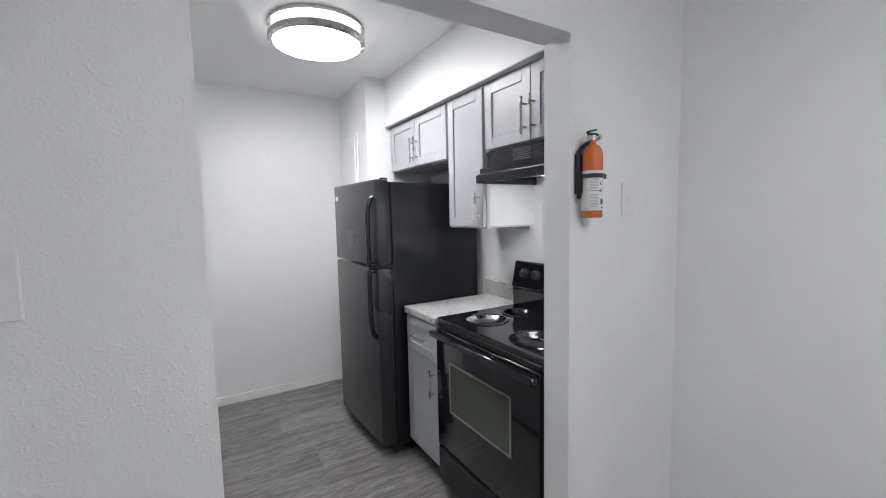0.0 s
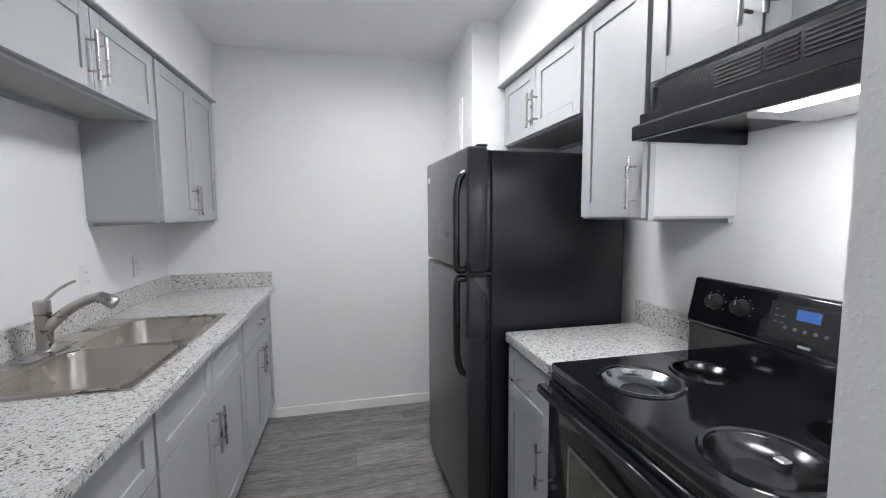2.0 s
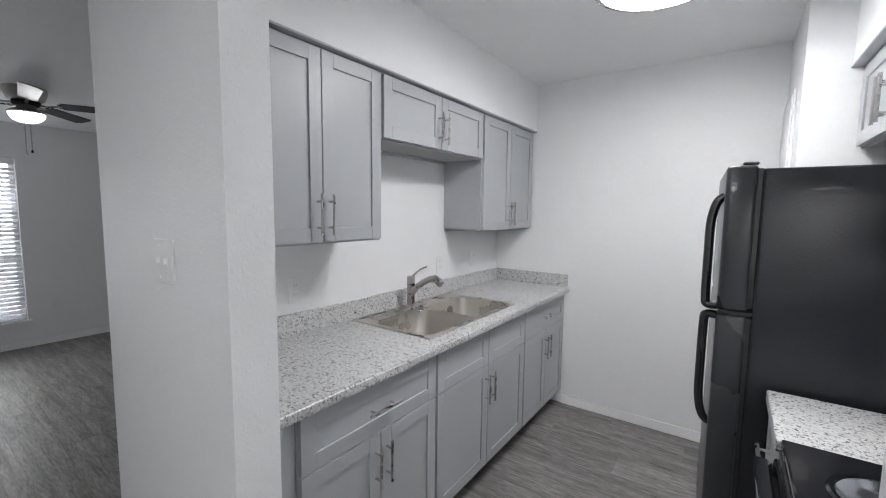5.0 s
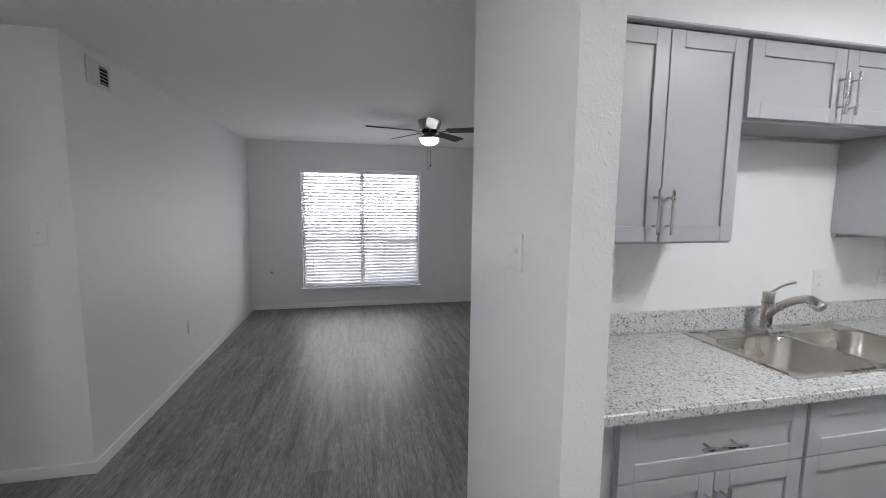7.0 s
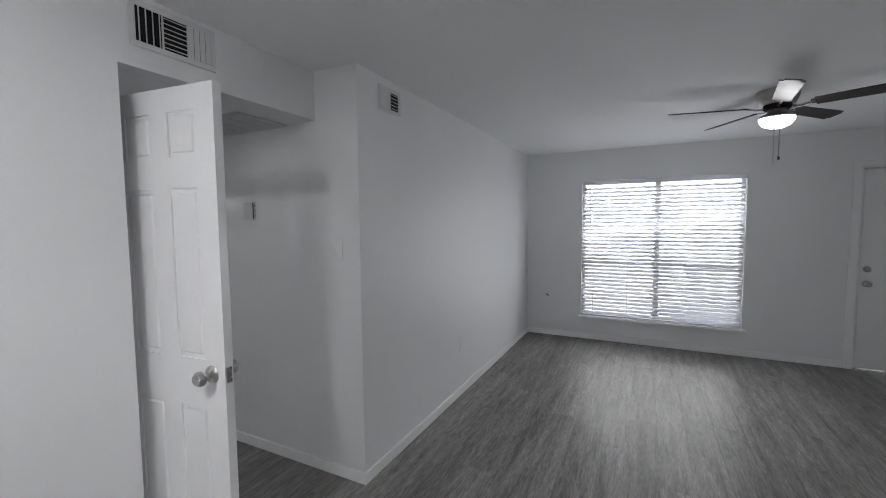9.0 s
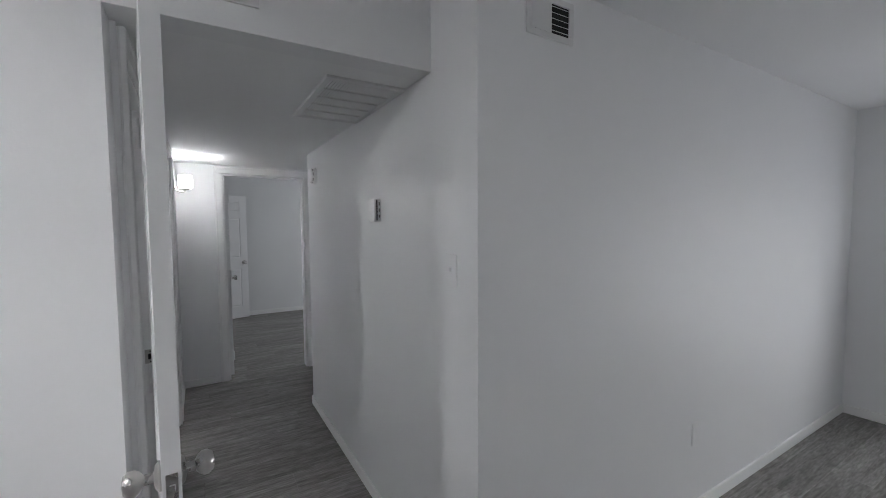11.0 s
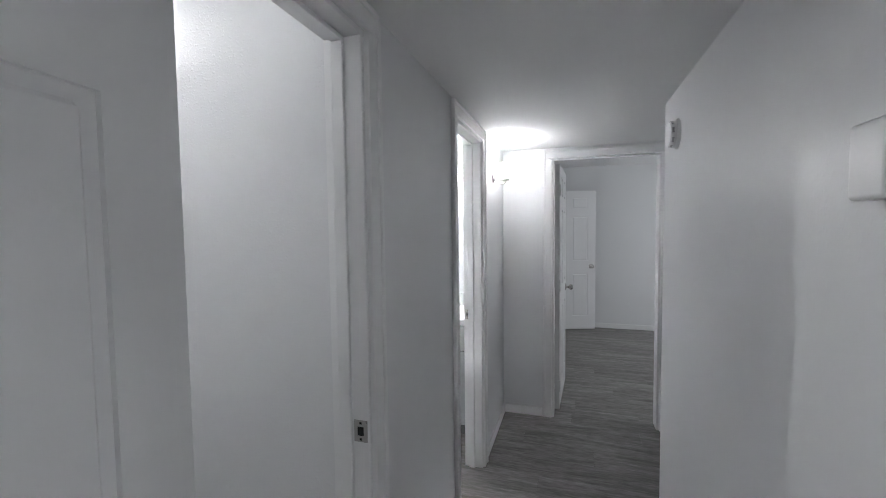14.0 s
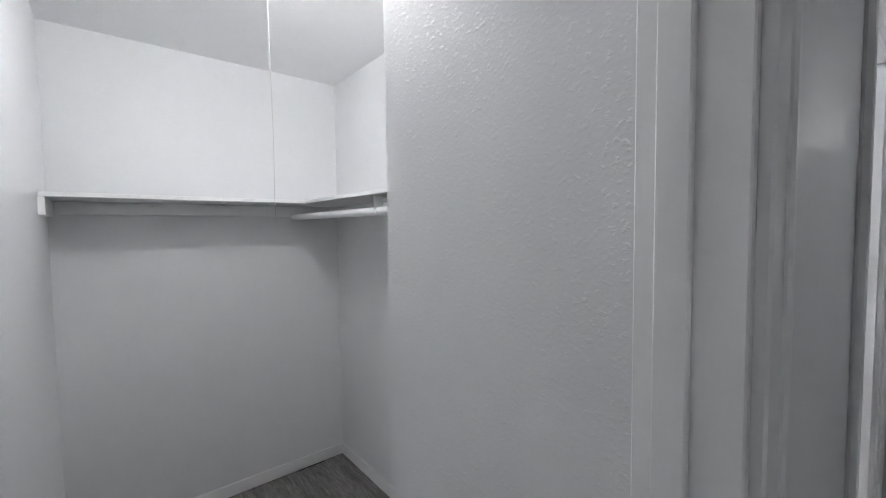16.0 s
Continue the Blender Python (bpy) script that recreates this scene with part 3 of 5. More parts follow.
def base_cabinet(name, y0, y1, xb, xf, nx, layout, label, group):
    c = thing(name, pose(0, 0, 0), label, "cabinet", group)
    a, b = sorted((xb, xf))
    part("carcass", box(a, b - (0.02 if layout == "sink" else 0), y0 + 0.004, y1 - 0.004, 0.10, 0.72 if layout == "sink" else 0.874, 0.001), CAB, c)
    if layout == "sink":
        part("face_frame", box(b - 0.02, b, y0 + 0.004, y1 - 0.004, 0.10, 0.874), CAB, c)
    k0, k1 = sorted((xb, xf - nx * 0.07))
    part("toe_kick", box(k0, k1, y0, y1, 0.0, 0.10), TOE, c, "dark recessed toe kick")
    mid = (y0 + y1) / 2
    zt, zs = 0.866, 0.672
    if layout == "drawer2":
        shaker("drawer_front", y0 + 0.006, y1 - 0.006, zs, zt, xf, nx, c, ("h", mid, 0.768))
        shaker("door", y0 + 0.006, mid, 0.112, zs, xf, nx, c, ("v", mid - 0.028, zs - 0.12))
        shaker("door", mid, y1 - 0.006, 0.112, zs, xf, nx, c, ("v", mid + 0.028, zs - 0.12))
    elif layout == "sink":
        shaker("false_front", y0 + 0.006, mid, zs, zt, xf, nx, c)
        shaker("false_front", mid, y1 - 0.006, zs, zt, xf, nx, c)
        shaker("door", y0 + 0.006, mid, 0.112, zs, xf, nx, c, ("v", mid - 0.028, zs - 0.12))
        shaker("door", mid, y1 - 0.006, 0.112, zs, xf, nx, c, ("v", mid + 0.028, zs - 0.12))
    else:
        shaker("drawer_front", y0 + 0.006, y1 - 0.006, zs, zt, xf, nx, c, ("h", mid, 0.768), 0.045)
        shaker("door", y0 + 0.006, y1 - 0.006, 0.112, zs, xf, nx, c, ("v", y0 + 0.04, zs - 0.12), 0.05)
    return c


GL, GR = "grey shaker base cabinets under the sink counter", "grey base cabinet beside the stove"
base_cabinet("base_cabinet", 2.095, 2.79, 0.462, 1.036, 1, "drawer2", "grey shaker base cabinet with drawer and two doors", GL)
base_cabinet("sink_base_cabinet", 2.79, 3.715, 0.462, 1.036, 1, "sink", "grey shaker sink base cabinet with two doors", GL)
base_cabinet("base_cabinet", 3.715, 4.432, 0.462, 1.036, 1, "drawer2", "grey shaker base cabinet in the corner by the back wall", GL)
fl = thing("filler_panel", pose(0, 0, 0), "grey filler strip between base cabinet and wall", "cabinet")
part("strip", box(0.462, 1.038, 1.952, 2.094, 0.10, 0.874, 0.001), CAB, fl)
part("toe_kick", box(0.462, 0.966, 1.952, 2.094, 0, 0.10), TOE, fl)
base_cabinet("base_cabinet", 2.707, 3.066, 2.797, 2.216, -1, "drawer1", "narrow grey shaker base cabinet between stove and fridge", GR)


def wall_cabinet(name, y0, y1, z0, z1, xb, xf, nx, doors, pulls, label, group, white_side=False):
    c = thing(name, pose(0, 0, 0), label, "cabinet", group)
    a, b = sorted((xb, xf))
    part("carcass", box(a, b, y0 + 0.001, y1 - 0.001, z0 + 0.012, z1, 0.001), CABWHITE if white_side else CAB, c)
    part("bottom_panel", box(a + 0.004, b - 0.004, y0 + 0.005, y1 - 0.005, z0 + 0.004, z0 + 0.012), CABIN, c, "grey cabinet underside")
    part("rear_cleat", box(xb, xb + nx * 0.02, y0 + 0.01, y1 - 0.01, z0 - 0.012, z0 + 0.004), CAB, c)
    f0, f1 = sorted((xf - nx * 0.018, xf + nx * 0.001))
    bm = bmesh.new()
    for r in ((y0, y0 + 0.03, z0, z1), (y1 - 0.03, y1, z0, z1), (y0 + 0.03, y1 - 0.03, z0, z0 + 0.03), (y0 + 0.03, y1 - 0.03, z1 - 0.03, z1)):
        add_box(bm, f0, f1, *r)
    part("face_frame", bm, CAB, c)
    pz = z0 + 0.115
    if doors == 2:
        mid = (y0 + y1) / 2
        shaker("door", y0 + 0.008, mid, z0 + 0.006, z1 - 0.012, xf, nx, c, ("v", mid - 0.028, pz))
        shaker("door", mid, y1 - 0.008, z0 + 0.006, z1 - 0.012, xf, nx, c, ("v", mid + 0.028, pz))
    else:
        shaker("door", y0 + 0.008, y1 - 0.008, z0 + 0.006, z1 - 0.012, xf, nx, c, ("v", y0 + 0.04, pz))
    return c


GU, GV = "grey wall cabinets above the sink", "grey wall cabinets above stove and fridge"
wall_cabinet("wall_cabinet", 2.10, 2.757, 1.347, 2.096, 0.462, 0.745, 1, 2, 0, "grey shaker wall cabinet with two doors", GU)
wall_cabinet("wall_cabinet", 2.757, 3.66, 1.80, 2.096, 0.462, 0.745, 1, 2, 0, "short grey shaker wall cabinet over the sink", GU)
wall_cabinet("wall_cabinet", 3.66, 4.432, 1.352, 2.096, 0.462, 0.745, 1, 2, 0, "grey shaker wall cabinet beside the back wall", GU)
wall_cabinet("wall_cabinet", 1.955, 2.634, 1.752, 2.096, 2.798, 2.472, -1, 2, 0, "short grey shaker wall cabinet over the range hood", GV)
wall_cabinet("wall_cabinet", 2.636, 2.986, 1.362, 2.096, 2.798, 2.472, -1, 1, 0, "tall single-door grey wall cabinet beside the hood", GV, True)
wall_cabinet("wall_cabinet", 2.988, 3.79, 1.757, 2.096, 2.798, 2.472, -1, 2, 0, "short grey shaker wall cabinet over the fridge", GV)
for y0, y1, x0, x1 in ((1.952, 4.434, 0.75, 0.79), (1.952, 3.80, 2.417, 2.46)):
    structure("soffit_trim", box(x0, x1, y0, y1, 2.088, 2.0965, 0.002), CAB, "grey trim strip under the soffit", "trim")


# ---- countertops, sink, faucet ----
SX0, SX1, SY0, SY1 = 0.515, 1.005, 2.80, 3.66
ct = thing("sink_countertop", pose(0, 0, 0), "white speckled granite countertop with sink cut-out", "countertop")
bm = bmesh.new()
ox, oy, ix, iy = (0.462, 1.088), (1.952, 4.433), (SX0 + 0.08, SX1 - 0.015), (SY0 + 0.016, SY1 - 0.016)
ring = [[[bm.verts.new((x, y, z)) for x, y in ((r[0][0], r[1][0]), (r[0][1], r[1][0]), (r[0][1], r[1][1]), (r[0][0], r[1][1]))] for r in ((ox, oy), (ix, iy))] for z in (0.876, 0.914)]
for i in range(4):
    j = (i + 1) % 4
    bm.faces.new((ring[1][0][i], ring[1][0][j], ring[1][1][j], ring[1][1][i]))
    bm.faces.new((ring[0][0][j], ring[0][0][i], ring[0][1][i], ring[0][1][j]))
    bm.faces.new((ring[0][0][i], ring[0][0][j], ring[1][0][j], ring[1][0][i]))
    bm.faces.new((ring[0][1][j], ring[0][1][i], ring[1][1][i], ring[1][1][j]))
bmesh.ops.recalc_face_normals(bm, faces=bm.faces)
bmesh.ops.bevel(bm, geom=[e for e in bm.edges if all(v.co.x > 1.08 and v.co.z > 0.87 for v in e.verts) and abs(e.verts[0].co.y - e.verts[1].co.y) > 1], offset=0.006, segments=3, affect="EDGES")
part("slab", bm, GRANITE, ct)
part("backsplash", box(0.462, 0.482, 1.952, 4.433, 0.9145, 1.012, 0.002), GRANITE, ct)
part("end_splash", box(0.4825, 1.075, 4.413, 4.433, 0.9145, 1.012, 0.002), GRANITE, ct)
ct2 = thing("stove_side_countertop", pose(0, 0, 0), "small white speckled granite countertop beside the stove", "countertop")
part("slab", box(2.186, 2.798, 2.705, 3.068, 0.876, 0.914, 0.004, 2), GRANITE, ct2)
part("backsplash", box(2.778, 2.798, 2.705, 3.068, 0.9145, 1.012, 0.002), GRANITE, ct2)


def rounded_rect(x0, x1, y0, y1, r, n=6):
    pts = []
    for cx, cy, a0 in ((x1 - r, y1 - r, 0), (x0 + r, y1 - r, 90), (x0 + r, y0 + r, 180), (x1 - r, y0 + r, 270)):
        for k in range(n + 1):
            a = radians(a0 + 90 * k / n)
            pts.append((cx + r * math.cos(a), cy + r * math.sin(a)))
    return pts


def bowl(x0, x1, y0, y1, ztop, depth):
    bm = bmesh.new()
    rings = []
    for inset, z, r in ((-0.008, ztop + 0.001, 0.075), (0.0, ztop - 0.003, 0.07), (0.006, ztop - 0.03, 0.07), (0.018, ztop - depth + 0.03, 0.07), (0.04, ztop - depth + 0.006, 0.06), (0.08, ztop - depth, 0.04)):
        rings.append([bm.verts.new((x, y, z)) for x, y in rounded_rect(x0 + inset, x1 - inset, y0 + inset, y1 - inset, r)])
    n = len(rings[0])
    for p, q in zip(rings, rings[1:]):
        for i in range(n):
            bm.faces.new((p[i], p[(i + 1) % n], q[(i + 1) % n], q[i]))
    bm.faces.new(rings[-1])
    bmesh.ops.recalc_face_normals(bm, faces=bm.faces)
    return bm


sink = thing("kitchen_sink", pose(0, 0, 0), "stainless steel double-bowl drop-in sink in the countertop", "sink")
BX0, BX1 = SX0 + 0.1, SX1 - 0.022
MY = (SY0 + SY1) / 2
BA, BB = (SY0 + 0.024, MY - 0.011), (MY + 0.011, SY1 - 0.024)
rim = boxes((SX0, BX0 + 0.004, SY0, SY1, 0.914, 0.919), (BX1 - 0.004, SX1, SY0, SY1, 0.914, 0.919), (BX0, BX1, SY0, BA[0] + 0.004, 0.9141, 0.9188),
            (BX0, BX1, BB[1] - 0.004, SY1, 0.9141, 0.9188), (BX0, BX1, BA[1] - 0.004, BB[0] + 0.004, 0.9141, 0.9188))
for cx, cy, sx, sy in ((BX0, BA[0], 1, 1), (BX1, BA[0], -1, 1), (BX0, BA[1], 1, -1), (BX1, BA[1], -1, -1), (BX0, BB[0], 1, 1), (BX1, BB[0], -1, 1), (BX0, BB[1], 1, -1), (BX1, BB[1], -1, -1)):
    R = 0.07
    arc = [rim.verts.new((cx + sx * R * (1 - math.cos(radians(a))), cy + sy * R * (1 - math.sin(radians(a))), 0.9187)) for a in range(0, 91, 15)]
    c0 = rim.verts.new((cx, cy, 0.9187))
    for p, q in zip(arc, arc[1:]):
        rim.faces.new((c0, p, q))
for cx0, cx1, cy0, cy1 in ((SX0, SX0 + 0.006, SY0, SY1), (SX1 - 0.006, SX1, SY0, SY1), (SX0 + 0.006, SX1 - 0.006, SY0, SY0 + 0.006), (SX0 + 0.006, SX1 - 0.006, SY1 - 0.006, SY1)):
    add_box(rim, cx0, cx1, cy0, cy1, 0.9185, 0.9215, 0.0014)
part("rim", rim, STEEL, sink)
for b0, b1 in (BA, BB):
    bw = part("bowl", bowl(BX0, BX1, b0, b1, 0.9185, 0.17), STEEL, sink, smooth=True)
    part("drain", lathe(((0, 0.002), (0.028, 0.002), (0.032, 0.006), (0.045, 0.007), (0.047, 0.001)), 24, pose((BX0 + BX1) / 2, (b0 + b1) / 2, 0.7485)), CHROME, bw, "chrome strainer", True)
FX, FY = 0.565, MY - 0.035
fa = thing("kitchen_faucet", pose(FX, FY, 0.919) @ Matrix.Diagonal((1.1, 1.1, 1.1, 1)), "brushed nickel pull-out kitchen faucet behind the sink", "faucet")
part("deck_plate", box(-0.027, 0.027, -0.105, 0.105, 0, 0.007, 0.003, 2), NICKEL, fa)
part("body", lathe(((0, 0.006), (0.026, 0.006), (0.0255, 0.012), (0.0215, 0.016), (0.0205, 0.125), (0.0215, 0.127), (0.0215, 0.163), (0.0195, 0.167), (0, 0.167)), 28), NICKEL, fa, smooth=True)
part("seam_ring", lathe(((0.0212, 0.1235), (0.0216, 0.1235), (0.0216, 0.1255), (0.0212, 0.1255)), 28), DARKHOLE, fa)
part("spout", tube(((0.004, 0, 0.07), (0.03, 0, 0.102), (0.075, 0, 0.138), (0.125, 0, 0.164), (0.165, 0, 0.174)), 0.016, 16, (0.0175, 0.0145)), NICKEL, fa, smooth=True)
sp = lathe(((0, 0), (0.0155, 0), (0.0175, 0.012), (0.0195, 0.03), (0.0205, 0.05), (0.0185, 0.054), (0, 0.054)), 24)
sp.transform(pose(0.152, 0, 0.175, 0, 122))
part("spray_head", sp, NICKEL, fa, "brushed nickel pull-out spray head", True)
part("spray_button", box(0.147, 0.166, -0.006, 0.006, 0.152, 0.158, 0.002), BLACKP, fa, "black spray button")
part("lever", tube(((0.004, 0, 0.16), (0.016, 0.012, 0.178), (0.04, 0.03, 0.203), (0.068, 0.046, 0.218)), 0.007, 10, (0.008, 0.0065), 0.7), NICKEL, fa, smooth=True)


# ---- refrigerator ----
fr = thing("refrigerator", pose(2.0, 3.78, 0, 0, 0, 3) @ pose(-2.0, -3.78, 0), "black top-freezer refrigerator with two curved handles", "refrigerator")
FY0, FY1, FXB = 3.082, 3.745, 2.095
part("cabinet", box(FXB, 2.72, FY0, FY1, 0.05, 1.632, 0.008, 2), BLACK, fr)
part("kick_grille", box(2.085, 2.13, FY0 + 0.02, FY1 - 0.02, 0.012, 0.075, 0.004), BLACKP, fr)
for y in (FY0 + 0.06, FY1 - 0.06):
    part("foot", cyl((2.14, y, 0), (2.14, y, 0.05), 0.018), BLACKP, fr)
    part("foot", cyl((2.67, y, 0), (2.67, y, 0.05), 0.018), BLACKP, fr)
for nm, z0, z1 in (("freezer_door", 1.155, 1.645), ("fresh_food_door", 0.085, 1.143)):
    d = part(nm, box(1.997, FXB - 0.012, FY0 - 0.002, FY1 + 0.002, z0, z1, 0.014, 3), FDOOR, fr, smooth=True)
    part("gasket", box(FXB - 0.014, FXB + 0.002, FY0 + 0.01, FY1 - 0.01, z0 + 0.012, z1 - 0.012), BLACKP, d)
    hz0, hz1 = (1.165, 1.545) if z0 > 1 else (0.735, 1.128)
    hy = FY0 + 0.036
    top = z0 > 1
    far = hz1 if top else hz0
    near = hz0 if top else hz1
    sgn = -1 if top else 1
    part("handle", tube(((2.0, hy, far), (1.978, hy, far + sgn * 0.022), (1.964, hy, far + sgn * 0.085), (1.962, hy, (far + near) / 2), (1.963, hy, near - sgn * 0.03), (1.97, hy, near), (2.0, hy, near)), 0.0165, 12, None, 0.85),
         BLACKG, d, "glossy black curved handle", True)
part("hinge_cap", box(2.04, 2.085, FY0 + 0.008, FY0 + 0.035, 1.645, 1.655, 0.004), BLACKP, fr)
part("middle_hinge", box(2.0, FXB, FY0 - 0.004, FY0 + 0.03, 1.1435, 1.1545), BLACKP, fr)
part("badge", box(1.9955, 1.9985, FY1 - 0.075, FY1 - 0.03, 1.545, 1.572), LABELW, fr, "small light badge")

# ---- stove ----
st = thing("electric_stove", pose(0, 0, 0), "black freestanding electric coil range with its coils removed", "stove")
Y0, Y1, SXF = 1.962, 2.701, 2.205
part("body", box(SXF + 0.02, 2.775, Y0, Y1, 0.06, 0.895, 0.004), BLACK, st)
part("base", box(SXF + 0.06, 2.75, Y0 + 0.02, Y1 - 0.02, 0, 0.06), BLACKP, st)
BUR = ((2.365, 2.515, 0.098), (2.585, 2.525, 0.078), (2.345, 2.15, 0.098), (2.585, 2.15, 0.078))
top = bmesh.new()
add_box(top, SXF - 0.01, 2.70, Y0 - 0.002, Y1 + 0.002, 0.896, 0.922, 0.006, 2)
topo = part("cooktop", top, BLACKG, st, "glossy black enamel cooktop")
cut = obj("cooktop_cutter", bmesh.new(), BLACKG)
cbm = bmesh.new()
for x, y, r in BUR:
    add_cyl(cbm, (x, y, 0.88), (x, y, 0.95), r, n=40)
cbm.to_mesh(cut.data)
cbm.free()
bo = topo.modifiers.new("holes", "BOOLEAN")
bo.operation, bo.object, bo.solver = "DIFFERENCE", cut, "EXACT"
dg = bpy.context.evaluated_depsgraph_get()
holed = bpy.data.meshes.new_from_object(topo.evaluated_get(dg))
topo.modifiers.clear()
topo.data = holed
bpy.data.objects.remove(cut)
for i, (x, y, r) in enumerate(BUR):
    # First bowl in bright chrome, the other three in a darker metal.
    b = part("drip_bowl", lathe(((0, -0.03), (r * 0.25, -0.0295), (r * 0.5, -0.0265), (r * 0.72, -0.02), (r * 0.88, -0.011), (r * 0.97, -0.001), (r * 1.0, 0.001)), 40, pose(x, y, 0.9215)), DRIPCHROME if i == 0 else DRIPDARK, st, "bright chrome drip bowl" if i == 0 else "dark chrome drip bowl", True)
    part("trim_ring", lathe(((r * 1.0, 0.0), (r * 1.02, 0.005), (r * 1.1, 0.006), (r * 1.15, 0.0005)), 40, pose(x, y, 0.9225)), BLACKG, b, "glossy black ring", True)
    if i == 2:
        part("coil_socket", box(x + 0.03, x + 0.054, y - 0.012, y + 0.012, 0.895, 0.917, 0.003), CHROME, b)
    elif i:
        part("centre_hole", lathe(((0, 0.002), (0.012, 0.002), (0.014, 0.004), (0.02, 0.001)), 20, pose(x, y, 0.8915)), CHROME, b, smooth=True)
bg = bmesh.new()
add_box(bg, 2.695, 2.775, Y0, Y1, 0.90, 1.03, 0.01, 2)
part("back_riser", bg, BLACKG, st)
pan = box(-0.03, 0.03, Y0 + 0.0, Y1, 0, 0.155, 0.012, 3)
PM = pose(2.712, 0, 1.018, 0, 12)
pan.transform(PM)
bgp = part("control_panel", pan, BLACKG, st, "black backguard with dials and clock", True)


def on_panel(bm):
    bm.transform(PM)
    return bm


for y in (2.604, 2.518, 2.13, 2.044):
    k = part("dial", on_panel(lathe(((0, 0.026), (0.018, 0.026), (0.021, 0.02), (0.023, 0.004), (0.026, 0)), 24, pose(-0.03, y, 0.085, 0, -90))), BLACKP, bgp, smooth=True)
    part("dial_mark", on_panel(box(-0.058, -0.056, y - 0.001, y + 0.001, 0.09, 0.102)), LABELG, k)
    for a in range(-120, 121, 40):
        ca, sa = math.sin(radians(a)) * 0.034, math.cos(radians(a)) * 0.034
        part("dial_tick", on_panel(box(-0.0312, -0.03, y + ca - 0.002, y + ca + 0.002, 0.085 + sa - 0.001, 0.085 + sa + 0.001)), LABELG, bgp)
part("clock_frame", on_panel(box(-0.0315, -0.029, 2.24, 2.435, 0.035, 0.125, 0.001)), BLACKP, bgp)
part("clock_display", on_panel(box(-0.0328, -0.03, 2.312, 2.368, 0.088, 0.115)), SCREEN, bgp, "blue lit clock display")
for i in range(5):
    part("button", on_panel(lathe(((0, 0.0015), (0.0045, 0.0015), (0.005, 0)), 12, pose(-0.0315, 2.39 - i * 0.024, 0.062, 0, -90))), INK_GLINT, bgp)
    part("button_mark", on_panel(box(-0.0322, -0.03, 2.418 - (i % 2) * 0.018 - 0.004, 2.418 - (i % 2) * 0.018 + 0.004, 0.07 + (i // 2) * 0.017, 0.074 + (i // 2) * 0.017)), INK_GLINT, bgp)
part("badge", on_panel(box(-0.0312, -0.03, 2.322, 2.352, 0.02, 0.027)), LABELG, bgp, "small grey badge")
od = part("oven_door", box(SXF - 0.022, SXF + 0.018, Y0 + 0.004, Y1 - 0.004, 0.262, 0.872, 0.008, 2), BLACKG, st, "black oven door with window", True)
part("oven_window", box(SXF - 0.0245, SXF - 0.021, Y0 + 0.165, Y1 - 0.14, 0.485, 0.72, 0.001), OVENGLASS, od, "greenish dark oven window glass")
wf = bmesh.new()
for r in ((Y0 + 0.156, Y0 + 0.166, 0.476, 0.729), (Y1 - 0.141, Y1 - 0.131, 0.476, 0.729), (Y0 + 0.166, Y1 - 0.141, 0.476, 0.486), (Y0 + 0.166, Y1 - 0.141, 0.719, 0.729)):
    add_box(wf, SXF - 0.0255, SXF - 0.022, *r)
part("window_border", wf, mat("grey_window_border", (0.2, 0.2, 0.2), 0.3, var=0.05), od)
part("oven_handle", boxes((SXF - 0.062, SXF - 0.028, Y0 + 0.002, Y1 - 0.002, 0.832, 0.862), (SXF - 0.03, SXF - 0.02, Y0 + 0.01, Y0 + 0.05, 0.835, 0.86), (SXF - 0.03, SXF - 0.02, Y1 - 0.05, Y1 - 0.01, 0.835, 0.86), bevel=0.006), BLACKG, od, "full-width black bar handle", True)
vs = part("vent_strip", box(SXF - 0.012, SXF + 0.02, Y0 + 0.004, Y1 - 0.004, 0.874, 0.895, 0.002), BLACKP, st)
for i in range(40):
    y = Y0 + 0.1 + i * 0.0142
    part("vent_slot", box(SXF - 0.0128, SXF - 0.0118, y, y + 0.006, 0.877, 0.892), DARKHOLE, vs)
dr = part("storage_drawer", box(SXF - 0.018, SXF + 0.018, Y0 + 0.004, Y1 - 0.004, 0.065, 0.25, 0.008, 2), BLACK, st)
part("drawer_lip", box(SXF - 0.024, SXF - 0.012, Y0 + 0.08, Y1 - 0.08, 0.222, 0.24, 0.004), BLACK, dr)

# ---- range hood ----
ho = thing("range_hood", pose(0, 0, 0), "black under-cabinet range hood with its lamp on", "range hood")
H0, H1, HX = 1.958, 2.618, 2.392
part("upper_shell", box(2.462, 2.797, H0, H1 - 0.01, 1.665, 1.752, 0.003), BLACK, ho)
part("front_lip", box(HX, HX + 0.02, H0, H1 + 0.004, 1.592, 1.632, 0.003), BLACK, ho)
for y in (H0 - 0.002, H1 - 0.008):
    part("side_lip", box(HX + 0.02, 2.797, y, y + 0.012, 1.592, 1.632, 0.002), BLACK, ho)
part("inner_pan", box(HX + 0.018, 2.797, H0 + 0.01, H1 - 0.008, 1.63, 1.664), BLACK, ho)
wd = bmesh.new()
vv = [wd.verts.new(p) for p in ((HX + 0.002, H0, 1.632), (HX + 0.002, H1, 1.632), (2.47, H1, 1.668), (2.47, H0, 1.668), (2.47, H1, 1.63), (2.47, H0, 1.63))]
for f in ((0, 1, 2, 3), (0, 3, 5), (1, 4, 2), (0, 5, 4, 1), (2, 4, 5, 3)):
    wd.faces.new([vv[i] for i in f])
bmesh.ops.recalc_face_normals(wd, faces=wd.faces)
part("sloped_top", wd, BLACK, ho)
